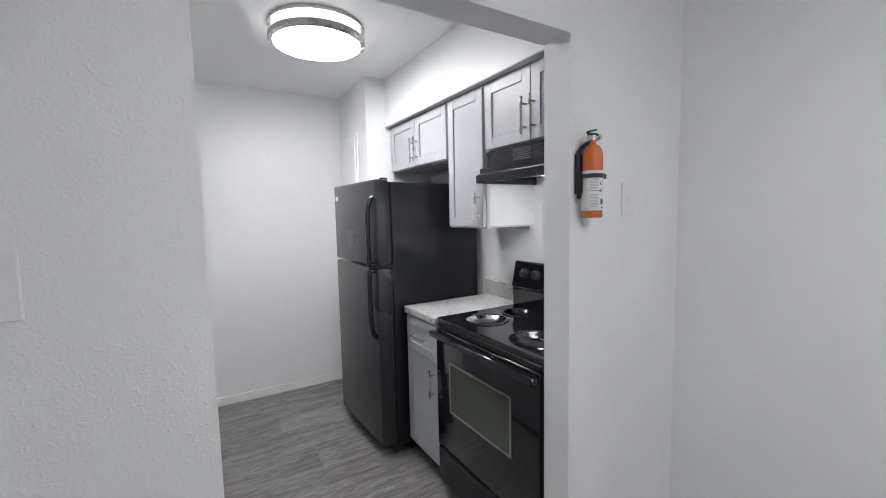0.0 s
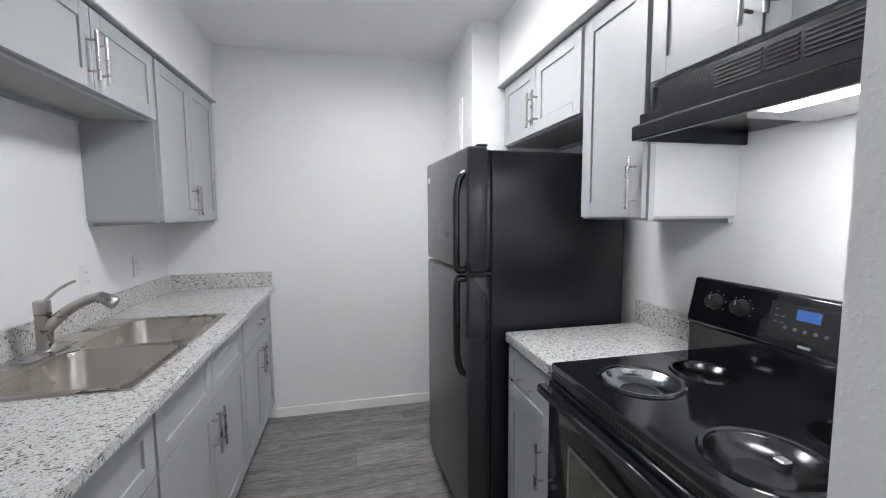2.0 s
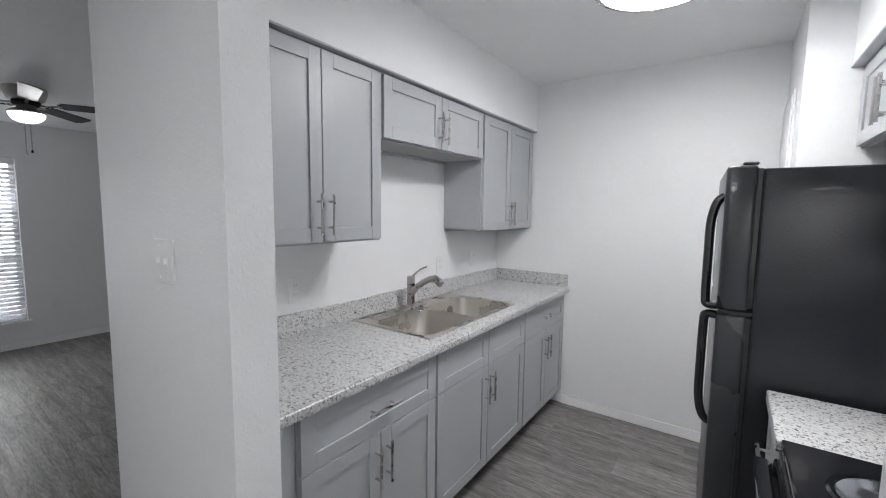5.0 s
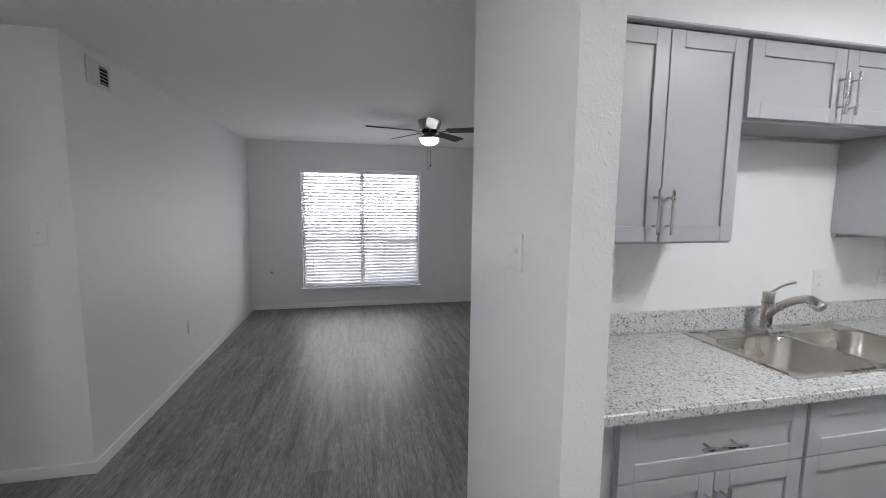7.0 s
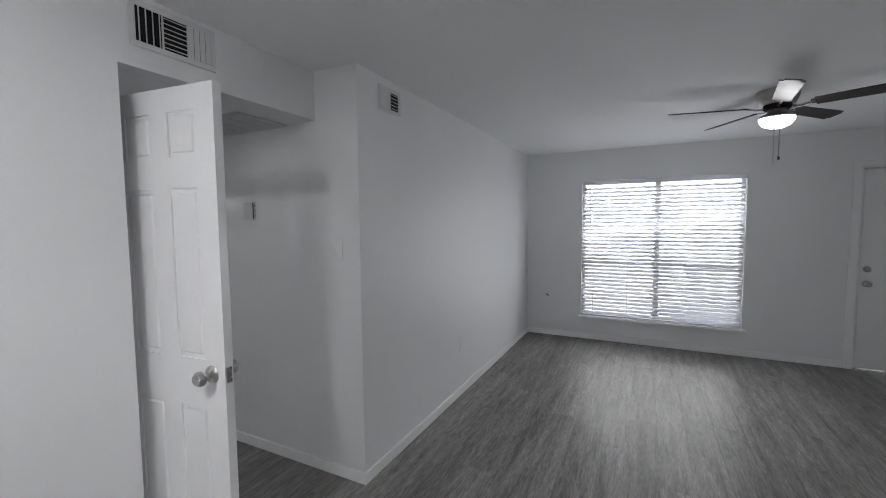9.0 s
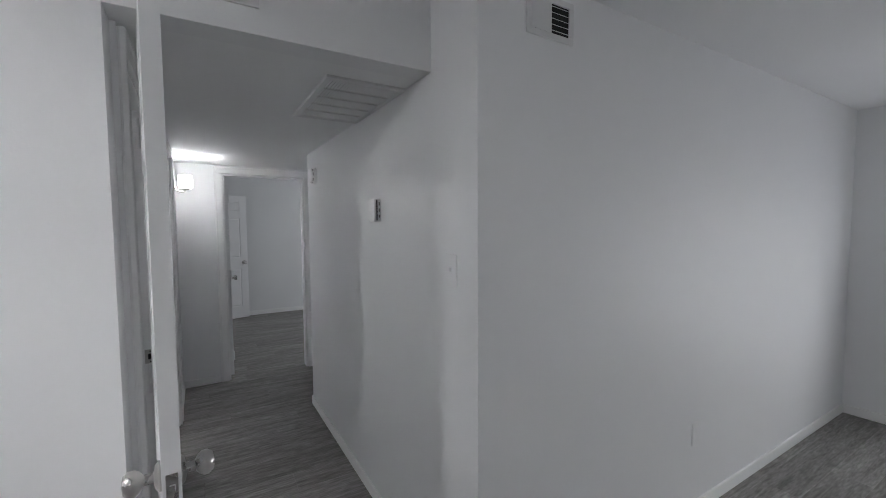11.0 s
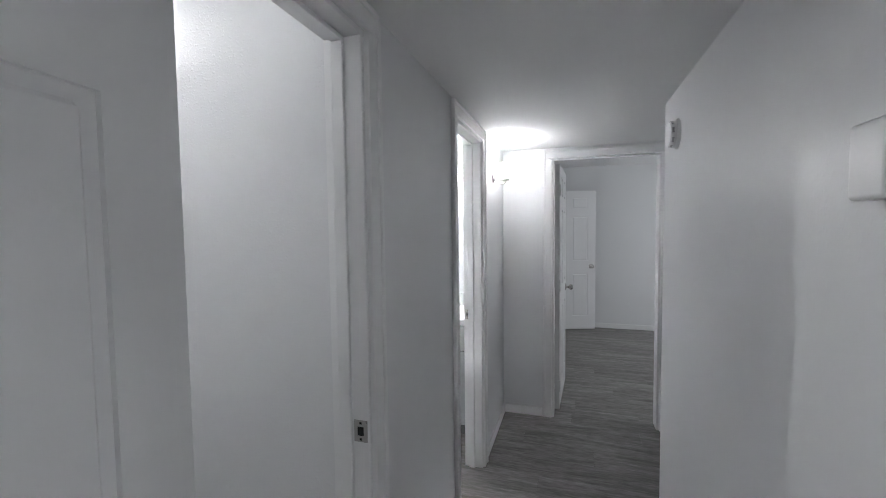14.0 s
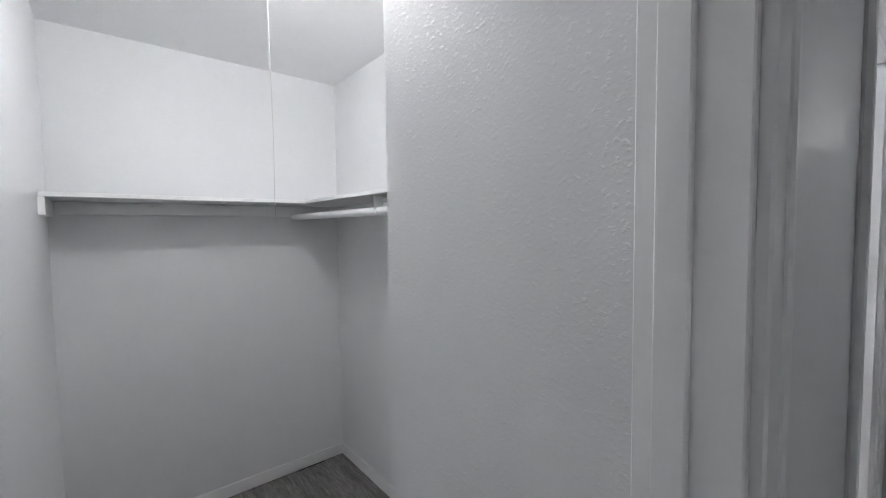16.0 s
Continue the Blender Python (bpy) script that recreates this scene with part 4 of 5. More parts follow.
# Outer louvre groups coloured lighter grey for the light their edges catch.
for y0, y1, n in ((2.10, 2.215, 6), (2.225, 2.29, 6), (2.30, 2.415, 6)):
    for i in range(n):
        z = 1.685 + i * 0.0095
        part("vent_louvre", box(2.4585, 2.4625, y0, y1, z, z + 0.0032), INK_GLINT if y1 - y0 > 0.1 else BLACKP, ho)
part("control_knob", lathe(((0, 0.012), (0.012, 0.012), (0.014, 0)), 16, pose(2.462, 2.045, 1.712, 0, -90)), BLACKP, ho, smooth=True)
part("lamp_lens", box(2.425, 2.535, 2.08, 2.31, 1.606, 1.628, 0.004), HLIGHT, ho, "lit white lamp lens")
part("grease_filter", box(2.545, 2.76, 2.03, 2.40, 1.615, 1.629), mat("aluminium_mesh", (0.6, 0.6, 0.6), 0.45, 0.9, var=0.3, var_scale=220, bump=0.6, bump_scale=300), ho, "aluminium mesh grease filter")


# ---- lamps ----
def ring_light(name, x, y, z, r, diff, side, label):
    t = thing(name, pose(x, y, z), label, "ceiling light")
    part("base_pan", lathe(((0, 0), (r * 0.92, 0), (r * 0.92, -0.012), (0, -0.012)), 40), PLATE, t)
    part("upper_ring", lathe(((r * 0.93, 0), (r, 0), (r, -0.02), (r * 0.93, -0.02), (r * 0.93, 0)), 48), NICKEL, t, smooth=True)
    part("diffuser", lathe(((r * 0.90, -0.085), (r * 0.84, -0.098), (r * 0.5, -0.108), (0, -0.11)), 48), diff, t, "glowing white acrylic diffuser", True)
    part("drum", lathe(((r * 0.895, -0.012), (r * 0.90, -0.02), (r * 0.90, -0.085)), 48), side, t, "dimmer white acrylic side", True)
    part("lower_ring", lathe(((r * 0.91, -0.062), (r, -0.062), (r * 1.0, -0.09), (r * 0.91, -0.094), (r * 0.91, -0.062)), 48), NICKEL, t, smooth=True)
    for k in range(3):
        a = radians(40 + 120 * k)
        part("spacer", cyl((r * 0.96 * math.cos(a), r * 0.96 * math.sin(a), -0.064), (r * 0.96 * math.cos(a), r * 0.96 * math.sin(a), -0.018), 0.004, n=8), NICKEL, t)


ring_light("kitchen_ceiling_light", 1.785, 3.19, KC, 0.245, KLIGHT, KSIDE, "round flush ceiling light with double nickel rings, lit")
# Dining light is unseen: inferred from the extinguisher's downward shadow, form and spot assumed.
ring_light("dining_ceiling_light", 1.75, 0.45, LC, 0.19, DLIGHT, DSIDE, "unseen round flush ceiling light inferred over the dining area, lit")

fan = thing("ceiling_fan", pose(-2.08, 2.10, LC), "brushed nickel ceiling fan with five dark blades and lit globe", "ceiling fan")
part("motor_housing", lathe(((0, 0), (0.115, 0), (0.118, -0.02), (0.112, -0.05), (0.098, -0.085), (0.09, -0.09), (0, -0.09)), 32), FANMETAL, fan, smooth=True)
part("flywheel", lathe(((0, -0.09), (0.075, -0.09), (0.08, -0.11), (0.07, -0.12), (0, -0.12)), 24), DARKHOLE, fan)
part("light_fitter", lathe(((0, -0.12), (0.05, -0.12), (0.055, -0.14), (0.10, -0.165), (0.102, -0.178), (0, -0.178)), 32), FANMETAL, fan, smooth=True)
part("globe", lathe(((0.096, -0.176), (0.094, -0.195), (0.075, -0.222), (0.04, -0.238), (0, -0.243)), 32), FLIGHT, fan, "glowing frosted glass bowl", True)
for k in range(5):
    a = -79 + 72 * k
    m = pose(0, 0, -0.105, 0, 0, a) @ pose(0, 0, 0, -14)
    bl = bmesh.new()
    add_box(bl, 0.17, 0.64, -0.058, 0.058, -0.003, 0.003)
    for v in bl.verts:
        if v.co.x < 0.3:
            v.co.y *= 0.8
    ve = [e for e in bl.edges if abs(e.verts[0].co.x - e.verts[1].co.x) < 1e-4 and abs(e.verts[0].co.y - e.verts[1].co.y) < 1e-4]
    bmesh.ops.bevel(bl, geom=ve, offset=0.02, segments=4, affect="EDGES")
    bl.transform(m)
    b = part("blade", bl, BLADE, fan, "dark wood-tone blade")
    ir = tube(((0.06, 0, 0), (0.11, 0, -0.012), (0.16, 0, -0.004), (0.2, 0, 0.004)), 0.009, 8, None, 0.6)
    ir.transform(m)
    part("blade_bracket", ir, NICKEL, b, "nickel bracket", True)
for dx, dy, L in ((0.098, -0.032, 0.46), (0.102, -0.004, 0.44)):
    part("pull_chain", cyl((dx, dy, -0.17), (dx, dy, -L), 0.0032, n=6), CHROME, fan)
    part("chain_fob", lathe(((0, 0), (0.006, 0.003), (0.007, 0.015), (0.003, 0.024), (0, 0.025)), 10, pose(dx, dy, -0.022 - L)), BLADE if dy > -0.02 else CHROME, fan)

sc = thing("wall_sconce", pose(0.535, -2.89, 1.83), "nickel wall sconce with a lit white glass shade", "wall lamp")
part("back_plate", lathe(((0, 0.014), (0.05, 0.012), (0.058, 0.0)), 24, pose(0, 0, 0, 0, -90) @ pose(0, 0, 0) @ Matrix.Diagonal((1.3, 0.8, 1, 1))), NICKEL, sc, smooth=True)
part("arm", tube(((-0.01, 0, -0.03), (-0.035, 0, -0.062), (-0.07, 0, -0.075), (-0.09, 0, -0.06)), 0.006, 8), NICKEL, sc, smooth=True)
part("shade_cup", lathe(((0, -0.06), (0.022, -0.058), (0.028, -0.045), (0, -0.045)), 20, pose(-0.09, 0, 0)), NICKEL, sc, smooth=True)
part("shade", lathe(((0, -0.045), (0.046, -0.045), (0.05, -0.03), (0.05, 0.055), (0.046, 0.058), (0.046, -0.03)), 28, pose(-0.09, 0, 0)), SLIGHT, sc, "glowing white glass cylinder shade", True)

part("bulb", lathe(((0, 0.034), (0.036, 0.034), (0.036, 0.03), (0, 0.03)), 20, pose(-0.09, 0, 0)), SBULB, sc, "lit bulb inside the shade")

cl = thing("closet_bulb_light", pose(1.655, -1.033, CC), "bare bulb closet light with a pull cord", "ceiling light")
part("holder", lathe(((0, 0), (0.055, 0), (0.05, -0.025), (0.025, -0.04), (0, -0.04)), 24), PLATE, cl, smooth=True)
part("bulb", lathe(((0.014, -0.04), (0.016, -0.055), (0.03, -0.085), (0.03, -0.1), (0.018, -0.118), (0, -0.122)), 20), CLIGHT, cl, "lit bulb", True)
part("pull_cord", tube(((0.045, 0, -0.02), (0.047, 0.001, -0.3), (0.045, -0.002, -0.6), (0.046, 0, -0.87)), 0.0013, 6), CORD, cl, "thin white pull cord")

bl = thing("bathroom_vanity_light", pose(1.10, -3.312, 1.86), "lit white vanity bar light over the bathroom mirror", "wall lamp")
part("bar", box(-0.25, 0.25, 0, 0.03, -0.04, 0.04, 0.004), NICKEL, bl)
for x in (-0.17, 0.0, 0.17):
    part("shade", lathe(((0, -0.07), (0.045, -0.07), (0.05, 0.05), (0, 0.05)), 20, pose(x, 0.085, 0)), BLIGHT, bl, "lit glass shade", True)
va = thing("bathroom_vanity", pose(0, 0, 0), "grey vanity cabinet with white sink top", "vanity")
part("cabinet", box(0.66, 1.5, -3.31, -2.80, 0.1, 0.80, 0.003), CAB, va)
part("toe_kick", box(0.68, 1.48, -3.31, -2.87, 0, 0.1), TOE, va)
part("top", box(0.645, 1.52, -3.311, -2.775, 0.80, 0.84, 0.006, 2), PLATE, va, "white cultured marble top")
part("backsplash", box(0.645, 1.52, -3.311, -3.29, 0.84, 0.93, 0.003), PLATE, va)
for x0, x1 in ((0.665, 1.08), (1.08, 1.495)):
    part("door", box(x0 + 0.003, x1 - 0.003, -2.80, -2.782, 0.12, 0.62, 0.002), CAB, va)
    part("drawer_front", box(x0 + 0.003, x1 - 0.003, -2.80, -2.782, 0.63, 0.79, 0.002), CAB, va)


# ---- plates, switches, outlets ----
def plate(kind, m, label, gangs=1):
    """A wall plate in the plane of local x and z, facing local -y."""
    t = thing("light_switch" if kind == "switch" else "wall_outlet" if kind == "outlet" else "wall_plate", m, label, "switch" if kind == "switch" else "outlet")
    w = 0.036 + 0.022 * (gangs - 1)
    part("cover_plate", box(-w, w, -0.006, 0, -0.058, 0.058, 0.003, 2), PLATE, t)
    for g in range(gangs):
        x = (g - (gangs - 1) / 2) * 0.046
        if kind == "switch":
            part("toggle_slot", box(x - 0.006, x + 0.006, -0.0068, -0.005, -0.013, 0.013), PLATE, t)
            tg = box(x - 0.004, x + 0.004, -0.016, -0.005, -0.004, 0.010, 0.001)
            part("toggle", tg, PLATE, t)
        elif kind == "outlet":
            for z in (-0.02, 0.02):
                rec = part("receptacle", box(x - 0.016, x + 0.016, -0.0075, -0.005, z - 0.014, z + 0.014, 0.001), PLATE, t)
                for dx in (-0.006, 0.006):
                    part("slot", box(x + dx - 0.001, x + dx + 0.001, -0.0082, -0.007, z - 0.002, z + 0.007), LABELG, rec)
        for z in (-0.042, 0.042) if kind == "switch" else (0,):
            part("screw", lathe(((0, 0.0012), (0.003, 0.001), (0.0035, 0)), 10, pose(x, -0.006, z, 90)), PLATE, t)
    return t


plate("switch", pose(0.88, 1.84, 1.345), "white double toggle switch on the wall end", 2)
plate("switch", pose(2.48, 1.84, 1.48), "white toggle switch plate beside the extinguisher", 1)
plate("switch", pose(-0.405, -0.195, 1.315, 0, 0, 90), "white toggle switch on the hall wall", 1)
plate("outlet", pose(0.46, 2.50, 1.115, 0, 0, 90), "white outlet over the counter", 1)
plate("outlet", pose(0.46, 3.62, 1.12, 0, 0, 90), "white outlet over the counter", 1)
plate("outlet", pose(0.46, 4.05, 1.12, 0, 0, 90), "white outlet over the counter", 1)
jack = plate("outlet", pose(-3.888, 0.215, 0.575, 0, 0, 90), "white wall plate with a short cable stub", 1)
part("jack_box", box(-0.03, 0.03, -0.03, -0.0085, -0.05, -0.012, 0.003), PLATE, jack)
part("cable_stub", tube(((0.0, -0.028, -0.04), (0.012, -0.034, -0.055), (0.035, -0.03, -0.06)), 0.006, 8), BLACKP, jack, "short dark cable stub", True)
plate("outlet", pose(-3.888, 2.50, 0.42, 0, 0, 90), "white outlet under the window", 1)
plate("switch", pose(-3.888, 2.95, 1.25, 0, 0, 90), "white toggle switch beside the entry door", 1)
plate("blank", pose(-1.75, -0.04, 0.42, 0, 0, 180), "white blank outlet cover low on the wall", 1)

th = thing("thermostat", pose(-0.405, -0.886, 1.55, 0, 0, 90), "white wall thermostat with dark side vents", "thermostat")
part("back_box", box(-0.042, 0.042, -0.018, 0, -0.055, 0.055, 0.004, 2), PLATE, th)
part("front_cover", box(-0.041, 0.041, -0.034, -0.021, -0.056, 0.056, 0.009, 4), PLATE, th, smooth=True)
part("seam", box(-0.041, 0.041, -0.022, -0.017, -0.05, 0.05), DARKHOLE, th, "dark seam")
for z in (-0.03, 0.0, 0.03):
    part("side_slot", box(0.0415, 0.0425, -0.011, -0.007, z - 0.008, z + 0.008), DARKHOLE, th)
sd = thing("smoke_detector", pose(-0.405, -2.13, 1.85, 0, 90, 0), "round white wall-mounted smoke detector", "smoke detector")
part("base", lathe(((0, 0.012), (0.062, 0.012), (0.064, 0.0), (0, 0)), 32), PLATE, sd, smooth=True)
part("cover", lathe(((0, 0.042), (0.03, 0.042), (0.048, 0.036), (0.056, 0.018), (0.056, 0.011)), 32), PLATE, sd, smooth=True)
for k in range(8):
    q = box(0.0455, 0.0535, -0.011, 0.011, 0.02, 0.03)
    q.transform(pose(0, 0, 0, 0, 0, 45 * k + 10))
    part("sounder_slot", q, LABELG, sd)

# breaker panel on the kitchen column
ep = thing("breaker_panel", pose(2.27, 4.19, 1.8), "white painted breaker panel door on the column", "electrical panel")
part("frame", box(-0.012, 0, -0.20, 0.21, -0.33, 0.28, 0.003), PAINT, ep)
part("door", box(-0.018, -0.011, -0.175, 0.185, -0.305, 0.255, 0.002), TRIM, ep)


# ---- vents ----
def register(name, m, w, h, layout, label):
    """A stamped supply register in the plane of local x and z, facing local -y."""
    t = thing(name, m, label, "vent")
    bm = bmesh.new()
    b = 0.022
    for r in ((-w / 2, w / 2, -h / 2, -h / 2 + b), (-w / 2, w / 2, h / 2 - b, h / 2), (-w / 2, -w / 2 + b, -h / 2 + b, h / 2 - b), (w / 2 - b, w / 2, -h / 2 + b, h / 2 - b)):
        add_box(bm, r[0], r[1], -0.007, 0, r[2], r[3], 0.0015)
    part("frame", bm, VENTM, t)
    # Flat near-black sheet gives the shade of an open duct.
    part("backing", box(-w / 2 + b, w / 2 - b, -0.0015, -0.0005, -h / 2 + b, h / 2 - b), DARKHOLE, t, "near-black sheet for the shaded duct behind the slats")
    span = (w - 2 * b) / len(layout)
    for i, kind in enumerate(layout):
        x0 = -w / 2 + b + i * span
        if i:
            part("divider", box(x0 - 0.003, x0 + 0.003, -0.006, -0.0015, -h / 2 + b, h / 2 - b), VENTM, t)
        if kind == "h":
            n = max(4, int((h - 2 * b) / 0.018))
            for k in range(n):
                z = -h / 2 + b + (k + 0.5) * (h - 2 * b) / n
                s = box(x0 + 0.003, x0 + span - 0.003, -0.0055, 0.0055, -0.001, 0.001)
                s.transform(pose(0, -0.006, z, 35))
                part("slat", s, VENTM, t)
        else:
            n = max(4, int(span / 0.021))
            tilt = -40 if kind == "v" else 80
            for k in range(n):
                x = x0 + (k + 0.5) * span / n
                c = 0.0065 if kind == "v" else 0.0098
                s = box(-0.001, 0.001, -c, c, -h / 2 + b, h / 2 - b)
                s.transform(pose(x, -0.006, 0, 0, 0, tilt))
                part("slat", s, VENTM, t)
    return t


register("bulkhead_vent", pose(0.345, -0.335, 2.205, 0, 0, 180), 0.33, 0.17, "vhw", "white three-way supply vent on the hall bulkhead")
register("living_vent", pose(-0.715, -0.04, 2.19, 0, 0, 180), 0.225, 0.145, "wh", "white supply vent high on the living room wall")

gr = thing("return_air_grille", pose(-0.238, -0.86, HC), "white return air grille with angled slats in the hall ceiling", "vent")
GW, GL2 = 0.165, 0.315
bm = bmesh.new()
for r in ((-GW, GW, -GL2, -GL2 + 0.025), (-GW, GW, GL2 - 0.025, GL2), (-GW, -GW + 0.025, -GL2 + 0.025, GL2 - 0.025), (GW - 0.025, GW, -GL2 + 0.025, GL2 - 0.025)):
    add_box(bm, *r, -0.012, 0, 0.002)
part("frame", bm, VENTM, gr)
# Thin near-black sheet stands for the unlit duct above the slats.
part("backing", box(-GW + 0.02, GW - 0.02, -GL2 + 0.02, GL2 - 0.02, -0.002, -0.0008), DARKHOLE, gr)
for k in range(1, 5):
    y = -GL2 + 0.025 + k * (2 * GL2 - 0.05) / 5
    part("cross_bar", box(-GW + 0.024, GW - 0.024, y - 0.005, y + 0.005, -0.0115, -0.002), VENTM, gr)
for row in range(5):
    ya = -GL2 + 0.025 + row * (2 * GL2 - 0.05) / 5 + 0.006
    yb = ya + (2 * GL2 - 0.05) / 5 - 0.012
    for k in range(22):
        x = -GW + 0.03 + k * (2 * GW - 0.06) / 21
        s = box(-0.0009, 0.0009, ya, yb, -0.0042, 0.0042)
        s.transform(pose(x, 0, -0.0068, 0, 35))
        part("slat", s, VENTM, gr)


# ---- fire extinguisher ----
ex = thing("fire_extinguisher", pose(2.242, 1.797, 1.422) @ Matrix.Diagonal((0.74, 0.74, 0.74, 1)), "orange fire extinguisher with white label in a black wall bracket", "fire extinguisher")
part("cylinder", lathe(((0, 0), (0.038, 0), (0.042, 0.006), (0.042, 0.255), (0.038, 0.28), (0.026, 0.298), (0.014, 0.305), (0.012, 0.325), (0, 0.325)), 36), ORANGE, ex, "glossy orange steel cylinder", True)
lb = part("label_wrap", lathe(((0.0424, 0.03), (0.0426, 0.031), (0.0426, 0.194), (0.0424, 0.195)), 36), LABELW, ex, "white printed instruction label", True)


def on_can(a0, a1, z0, z1, r, material, nm):
    bm = bmesh.new()
    n = 5
    lo = [bm.verts.new((r * math.cos(radians(a0 + (a1 - a0) * i / n)), r * math.sin(radians(a0 + (a1 - a0) * i / n)), z0)) for i in range(n + 1)]
    hi = [bm.verts.new((v.co.x, v.co.y, z1)) for v in lo]
    for i in range(n):
        bm.faces.new((lo[i], lo[i + 1], hi[i + 1], hi[i]))
    part(nm, bm, material, lb)


for i in range(9):
    on_can(-152, -108 + (i * 7 % 9), 0.118 + i * 0.006, 0.1205 + i * 0.006, 0.0429, LABELG, "text_line")
    on_can(-152, -112 + (i * 5 % 9), 0.046 + i * 0.006, 0.0485 + i * 0.006, 0.0429, LABELG, "text_line")
for z in (0.11, 0.176):
    on_can(-154, -100, z, z + 0.002, 0.0429, LABELK, "rule_line")
for z in (0.105, 0.135, 0.165):
    on_can(-98, -90, z, z + 0.011, 0.0429, LABELK, "pictogram")
    on_can(-86, -66, z + 0.006, z + 0.008, 0.0429, LABELG, "text_line")
    on_can(-86, -70, z + 0.001, z + 0.003, 0.0429, LABELG, "text_line")
    on_can(-82, -70, z + 0.012, z + 0.018, 0.0429, LABELR, "red_mark")
on_can(-92, -72, 0.055, 0.078, 0.0429, LABELK, "pictogram")
on_can(-66, -50, 0.055, 0.078, 0.0429, LABELK, "pictogram")
on_can(-86, -50, 0.038, 0.044, 0.0429, LABELK, "text_line")
part("strap", lathe(((0.0432, 0.164), (0.0452, 0.164), (0.0452, 0.182), (0.0432, 0.182), (0.0432, 0.164)), 36), BLACKP, ex, "black rubber strap")
part("strap_buckle", box(0.036, 0.062, -0.024, -0.012, 0.163, 0.183, 0.002), BLACKP, ex)
part("bracket", boxes((-0.047, -0.034, 0.026, 0.044, 0.08, 0.285), (-0.049, -0.042, 0.012, 0.03, 0.10, 0.165), (-0.045, 0.03, 0.0445, 0.0575, 0.10, 0.27), bevel=0.003), BLACKP, ex, "black wall bracket")
part("bracket_arm", tube(((-0.04, 0.045, 0.27), (-0.03, 0.03, 0.295), (-0.012, 0.01, 0.313), (0.0, 0, 0.318)), 0.01, 8, None, 0.7), BLACKP, ex)
part("valve_head", add_cyl(lathe(((0, 0.32), (0.014, 0.32), (0.016, 0.327), (0.014, 0.341), (0, 0.343)), 20), (-0.026, -0.004, 0.329), (0.036, 0.006, 0.338), 0.011), CHROME, ex, "silver valve", True)
part("gauge", cyl((0.03, 0.004, 0.336), (0.045, 0.006, 0.339), 0.015), CHROME, ex, smooth=True)
part("lever", boxes((-0.03, 0.026, -0.008, 0.008, 0.345, 0.351), (-0.026, 0.0, -0.008, 0.008, 0.338, 0.346), bevel=0.002), BLACKP, ex)
part("top_lever", tube(((-0.034, 0, 0.352), (-0.005, 0, 0.360), (0.022, 0, 0.366)), 0.0065, 8, None, 0.6), BLACKP, ex)


# ---- closet shelf and rod ----
sh = thing("closet_shelf", pose(0, 0, 0), "white painted closet shelf along the back wall", "shelf")
part("board", box(2.545, 2.848, -1.768, -0.442, 1.60, 1.618, 0.002), TRIM, sh)
part("end_cleat", box(2.545, 2.845, -0.462, -0.4405, 1.53, 1.599, 0.002), TRIM, sh)
part("back_cleat", box(2.83, 2.849, -1.76, -0.463, 1.54, 1.599, 0.002), TRIM, sh)
sh2 = thing("closet_shelf", pose(0, 0, 0), "white painted closet shelf with hanging rod", "shelf")
part("board", box(1.205, 2.543, -1.768, -1.45, 1.60, 1.618, 0.002), TRIM, sh2)
part("wall_cleat", box(1.205, 2.543, -1.769, -1.752, 1.54, 1.599, 0.002), TRIM, sh2)
part("rod", cyl((1.203, -1.49, 1.535), (2.83, -1.49, 1.535), 0.017, n=20), TRIM, sh2, "white painted hanging rod", True)
part("rod_hook", boxes((1.86, 1.872, -1.51, -1.47, 1.526, 1.5985), (1.86, 1.872, -1.75, -1.51, 1.59, 1.5985)), TRIM, sh2)


# ---- living room window, blinds ----
wi = tagged(new("window_1"), "white framed double-hung twin window behind blinds", "window", kind="structure")
bm = bmesh.new()
ym = (W0 + W1) / 2
for r in ((W0, W0 + 0.04, WZ0, WZ1), (W1 - 0.04, W1, WZ0, WZ1), (W0 + 0.04, W1 - 0.04, WZ0, WZ0 + 0.04), (W0 + 0.04, W1 - 0.04, WZ1 - 0.04, WZ1), (ym - 0.03, ym + 0.03, WZ0 + 0.04, WZ1 - 0.04),
          (W0 + 0.04, ym - 0.03, 0.93, 0.975), (ym + 0.03, W1 - 0.04, 0.93, 0.975)):
    add_box(bm, -3.985, -3.955, *r, 0.002)
part("window_frame", bm, TRIM, wi)
for y0, y1 in ((W0 + 0.04, ym - 0.03), (ym + 0.03, W1 - 0.04)):
    for z0, z1 in ((WZ0 + 0.04, 0.93), (0.975, WZ1 - 0.04)):
        g = part("pane", box(-3.972, -3.968, y0, y1, z0, z1), GLASS, wi)
        g.visible_shadow = False
part("window_sill", box(-3.95, -3.85, W0 - 0.03, W1 + 0.03, WZ0 - 0.026, WZ0 - 0.001, 0.004, 2), TRIM, wi)
bd = thing("window_blinds", pose(0, 0, 0), "white horizontal slat blinds lowered with slats half open", "blinds")
part("headrail", box(-3.945, -3.875, W0 + 0.006, W1 - 0.006, WZ1 - 0.05, WZ1 - 0.003, 0.003), BLIND, bd)
nsl = 35
dz = (WZ1 - 0.07 - (WZ0 + 0.03)) / nsl
base = None
for k in range(nsl):
    z = WZ0 + 0.045 + k * dz
    if base is None:
        s = box(-0.024, 0.024, W0 + 0.01, W1 - 0.01, -0.0015, 0.0015, 0.0008)
        base = part("slat", s, BLIND, bd)
        o = base
    else:
        o = new("slat", base.data)
        o.parent = bd
    o.matrix_basis = pose(-3.912, 0, z, 0, 40)
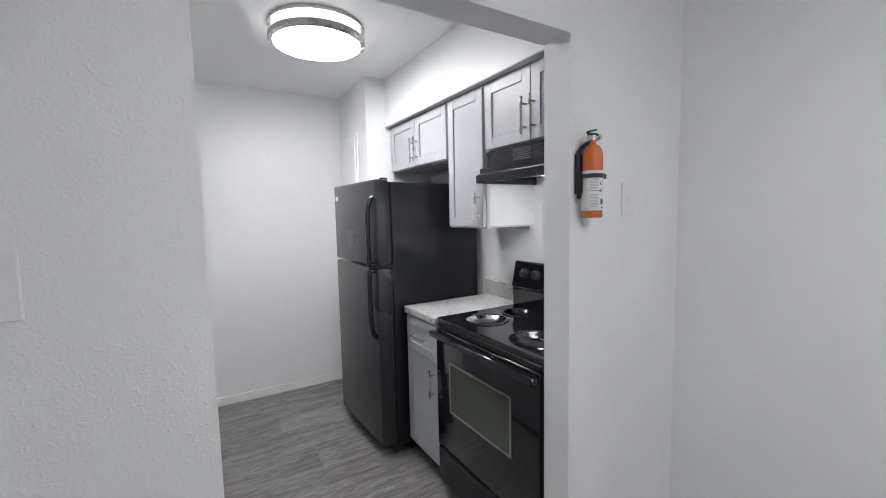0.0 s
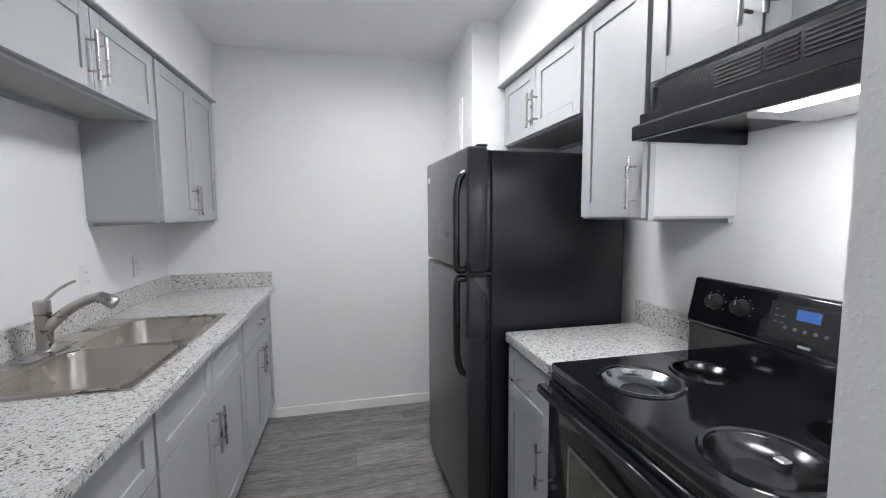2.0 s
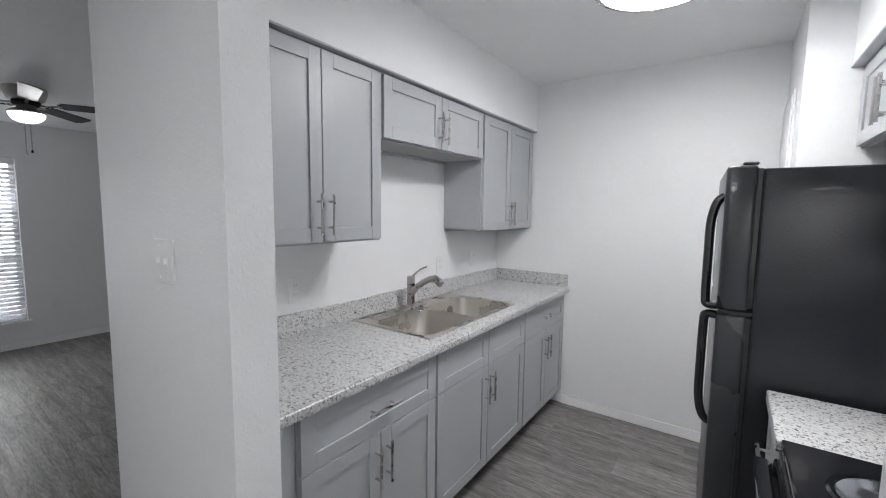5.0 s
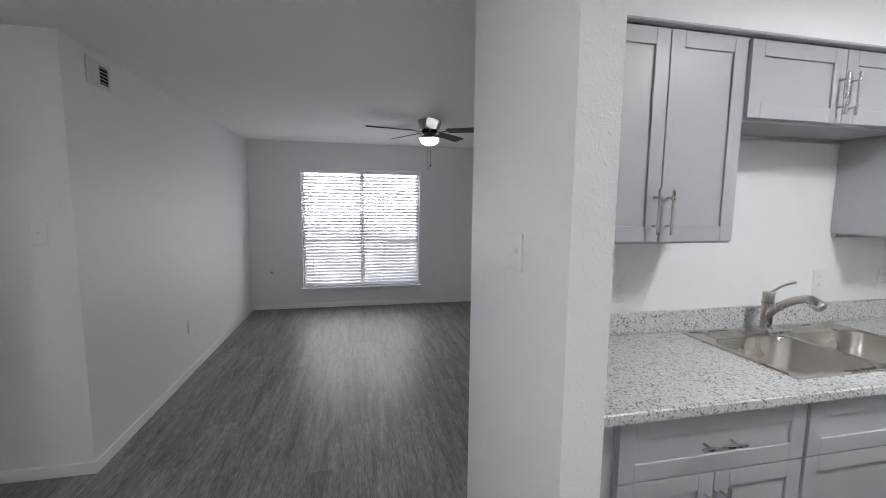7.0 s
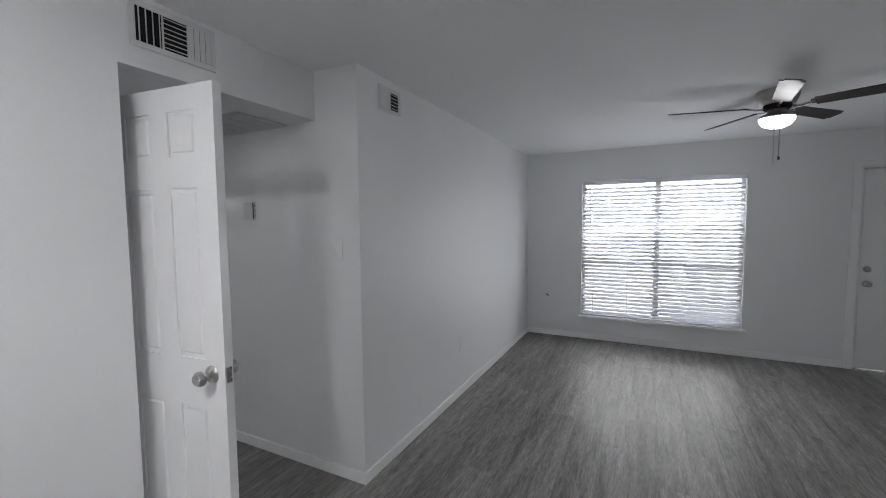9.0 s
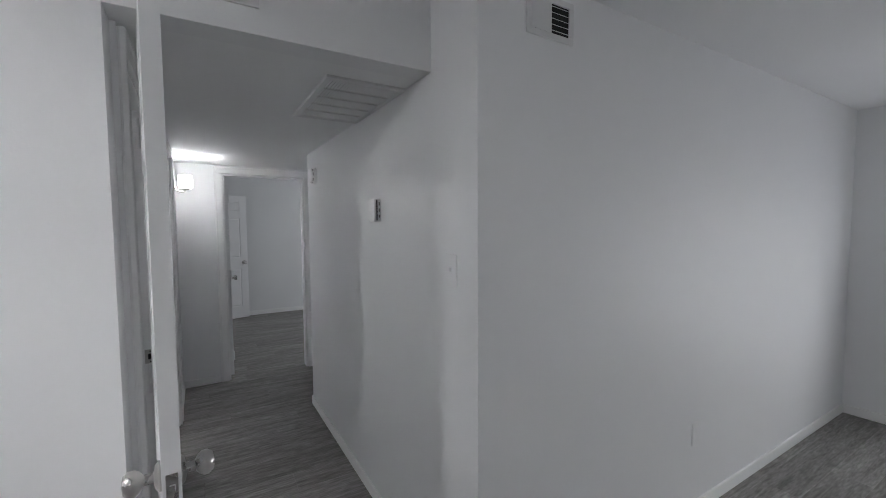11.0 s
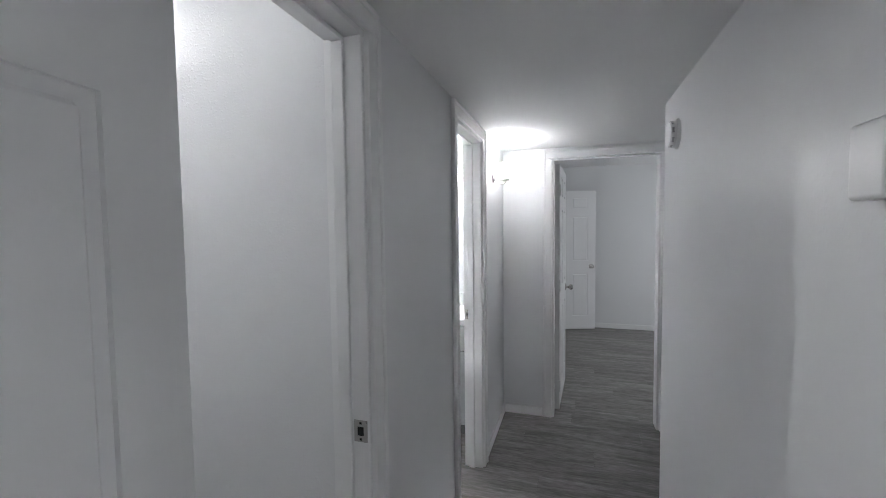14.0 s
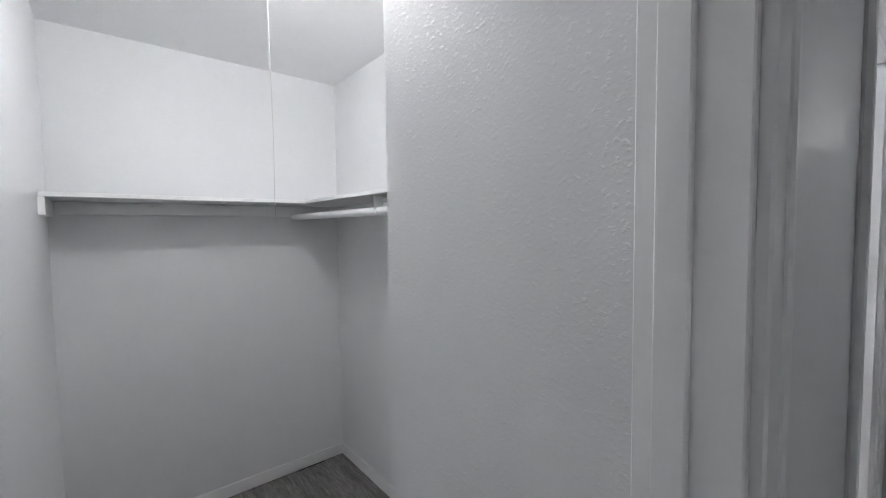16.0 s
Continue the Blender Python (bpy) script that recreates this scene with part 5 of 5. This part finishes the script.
part("bottom_rail", box(-3.935, -3.889, W0 + 0.01, W1 - 0.01, WZ0 + 0.004, WZ0 + 0.022, 0.003), BLIND, bd)
for y in (W0 + 0.14, W0 + 0.52, ym + 0.30, W1 - 0.14):
    part("ladder_cord", box(-3.8885, -3.887, y - 0.0015, y + 0.0015, WZ0 + 0.02, WZ1 - 0.05), CORD, bd)
part("tilt_wand", cyl((-3.872, W0 + 0.10, WZ1 - 0.06), (-3.872, W0 + 0.10, 1.25), 0.004, n=8), CORD, bd)

# ---- outside ----
structure("ground", boxes((-900, -4.0, -900, 900, -0.3, -0.15)), PAVE, "pale concrete ground outside the window", "ground")
structure("backdrop", boxes((-14.2, -14.0, -30, 34, -0.15, 14)), BACKGLOW, "pale backdrop outside the window, made to glow", "backdrop")


ac = thing("air_conditioner_unit", pose(-6.3, 2.32, -0.15), "pale grey outdoor air conditioner unit on the concrete", "air conditioner")
ACM = mat("pale_grey_sheet_metal", (0.5, 0.53, 0.55), 0.5, var=0.06, var_scale=3)
part("casing", box(-0.4, 0.4, -0.4, 0.4, 0.0, 0.86, 0.02, 2), ACM, ac)
part("fan_guard", lathe(((0, 0.87), (0.3, 0.87), (0.32, 0.861)), 32), DARKHOLE, ac)
for k in range(12):
    part("louvre", box(0.4, 0.412, -0.36, 0.36, 0.09 + k * 0.06, 0.118 + k * 0.06, 0.003), ACM, ac)

# ---- floor planks ----
PW, PL = 0.178, 1.22
full = None
rows = []
for y0, y1, x0, x1 in ((-0.335, 4.435, -3.888, 2.80), (-3.42, -0.335, -1.2, 2.85), (-6.35, -3.42, -3.0, 0.45)):
    n = int(math.ceil((y1 - y0) / PW))
    for i in range(n):
        a = y0 + i * PW
        b = min(a + PW, y1)
        x = x0 - ((i * 0.37) % 1.0) * PL
        while x < x1:
            p, q = max(x, x0), min(x + PL, x1)
            if q - p > 0.03 and b - a > 0.02:
                rows.append((p, q, a, b))
            x += PL
rows.sort(key=lambda r: abs((r[0] + r[1]) / 2) + abs((r[2] + r[3]) / 2 - 0.5))
rest = bmesh.new()
G = 0.0006
for i, (p, q, a, b) in enumerate(rows):
    if i >= 298:
        add_box(rest, p + G, q - G, a + G, b - G, -0.004, 0.0)
        continue
    whole = abs(q - p - PL) < 1e-4 and abs(b - a - PW) < 1e-4
    if whole and full is None:
        full = bpy.data.meshes.new("plank")
        bm = box(-PL / 2 + G, PL / 2 - G, -PW / 2 + G, PW / 2 - G, -0.004, 0.0)
        bm.to_mesh(full)
        bm.free()
        full.materials.append(PLANK)
    if whole:
        o = new("plank", full)
        o.location = ((p + q) / 2, (a + b) / 2, 0)
    else:
        o = obj("plank", box(p + G, q - G, a + G, b - G, -0.004, 0.0), PLANK)
    o.parent = floor
if rest.verts:
    tagged(part("far_planks", rest, PLANK, floor), kind="stuff")
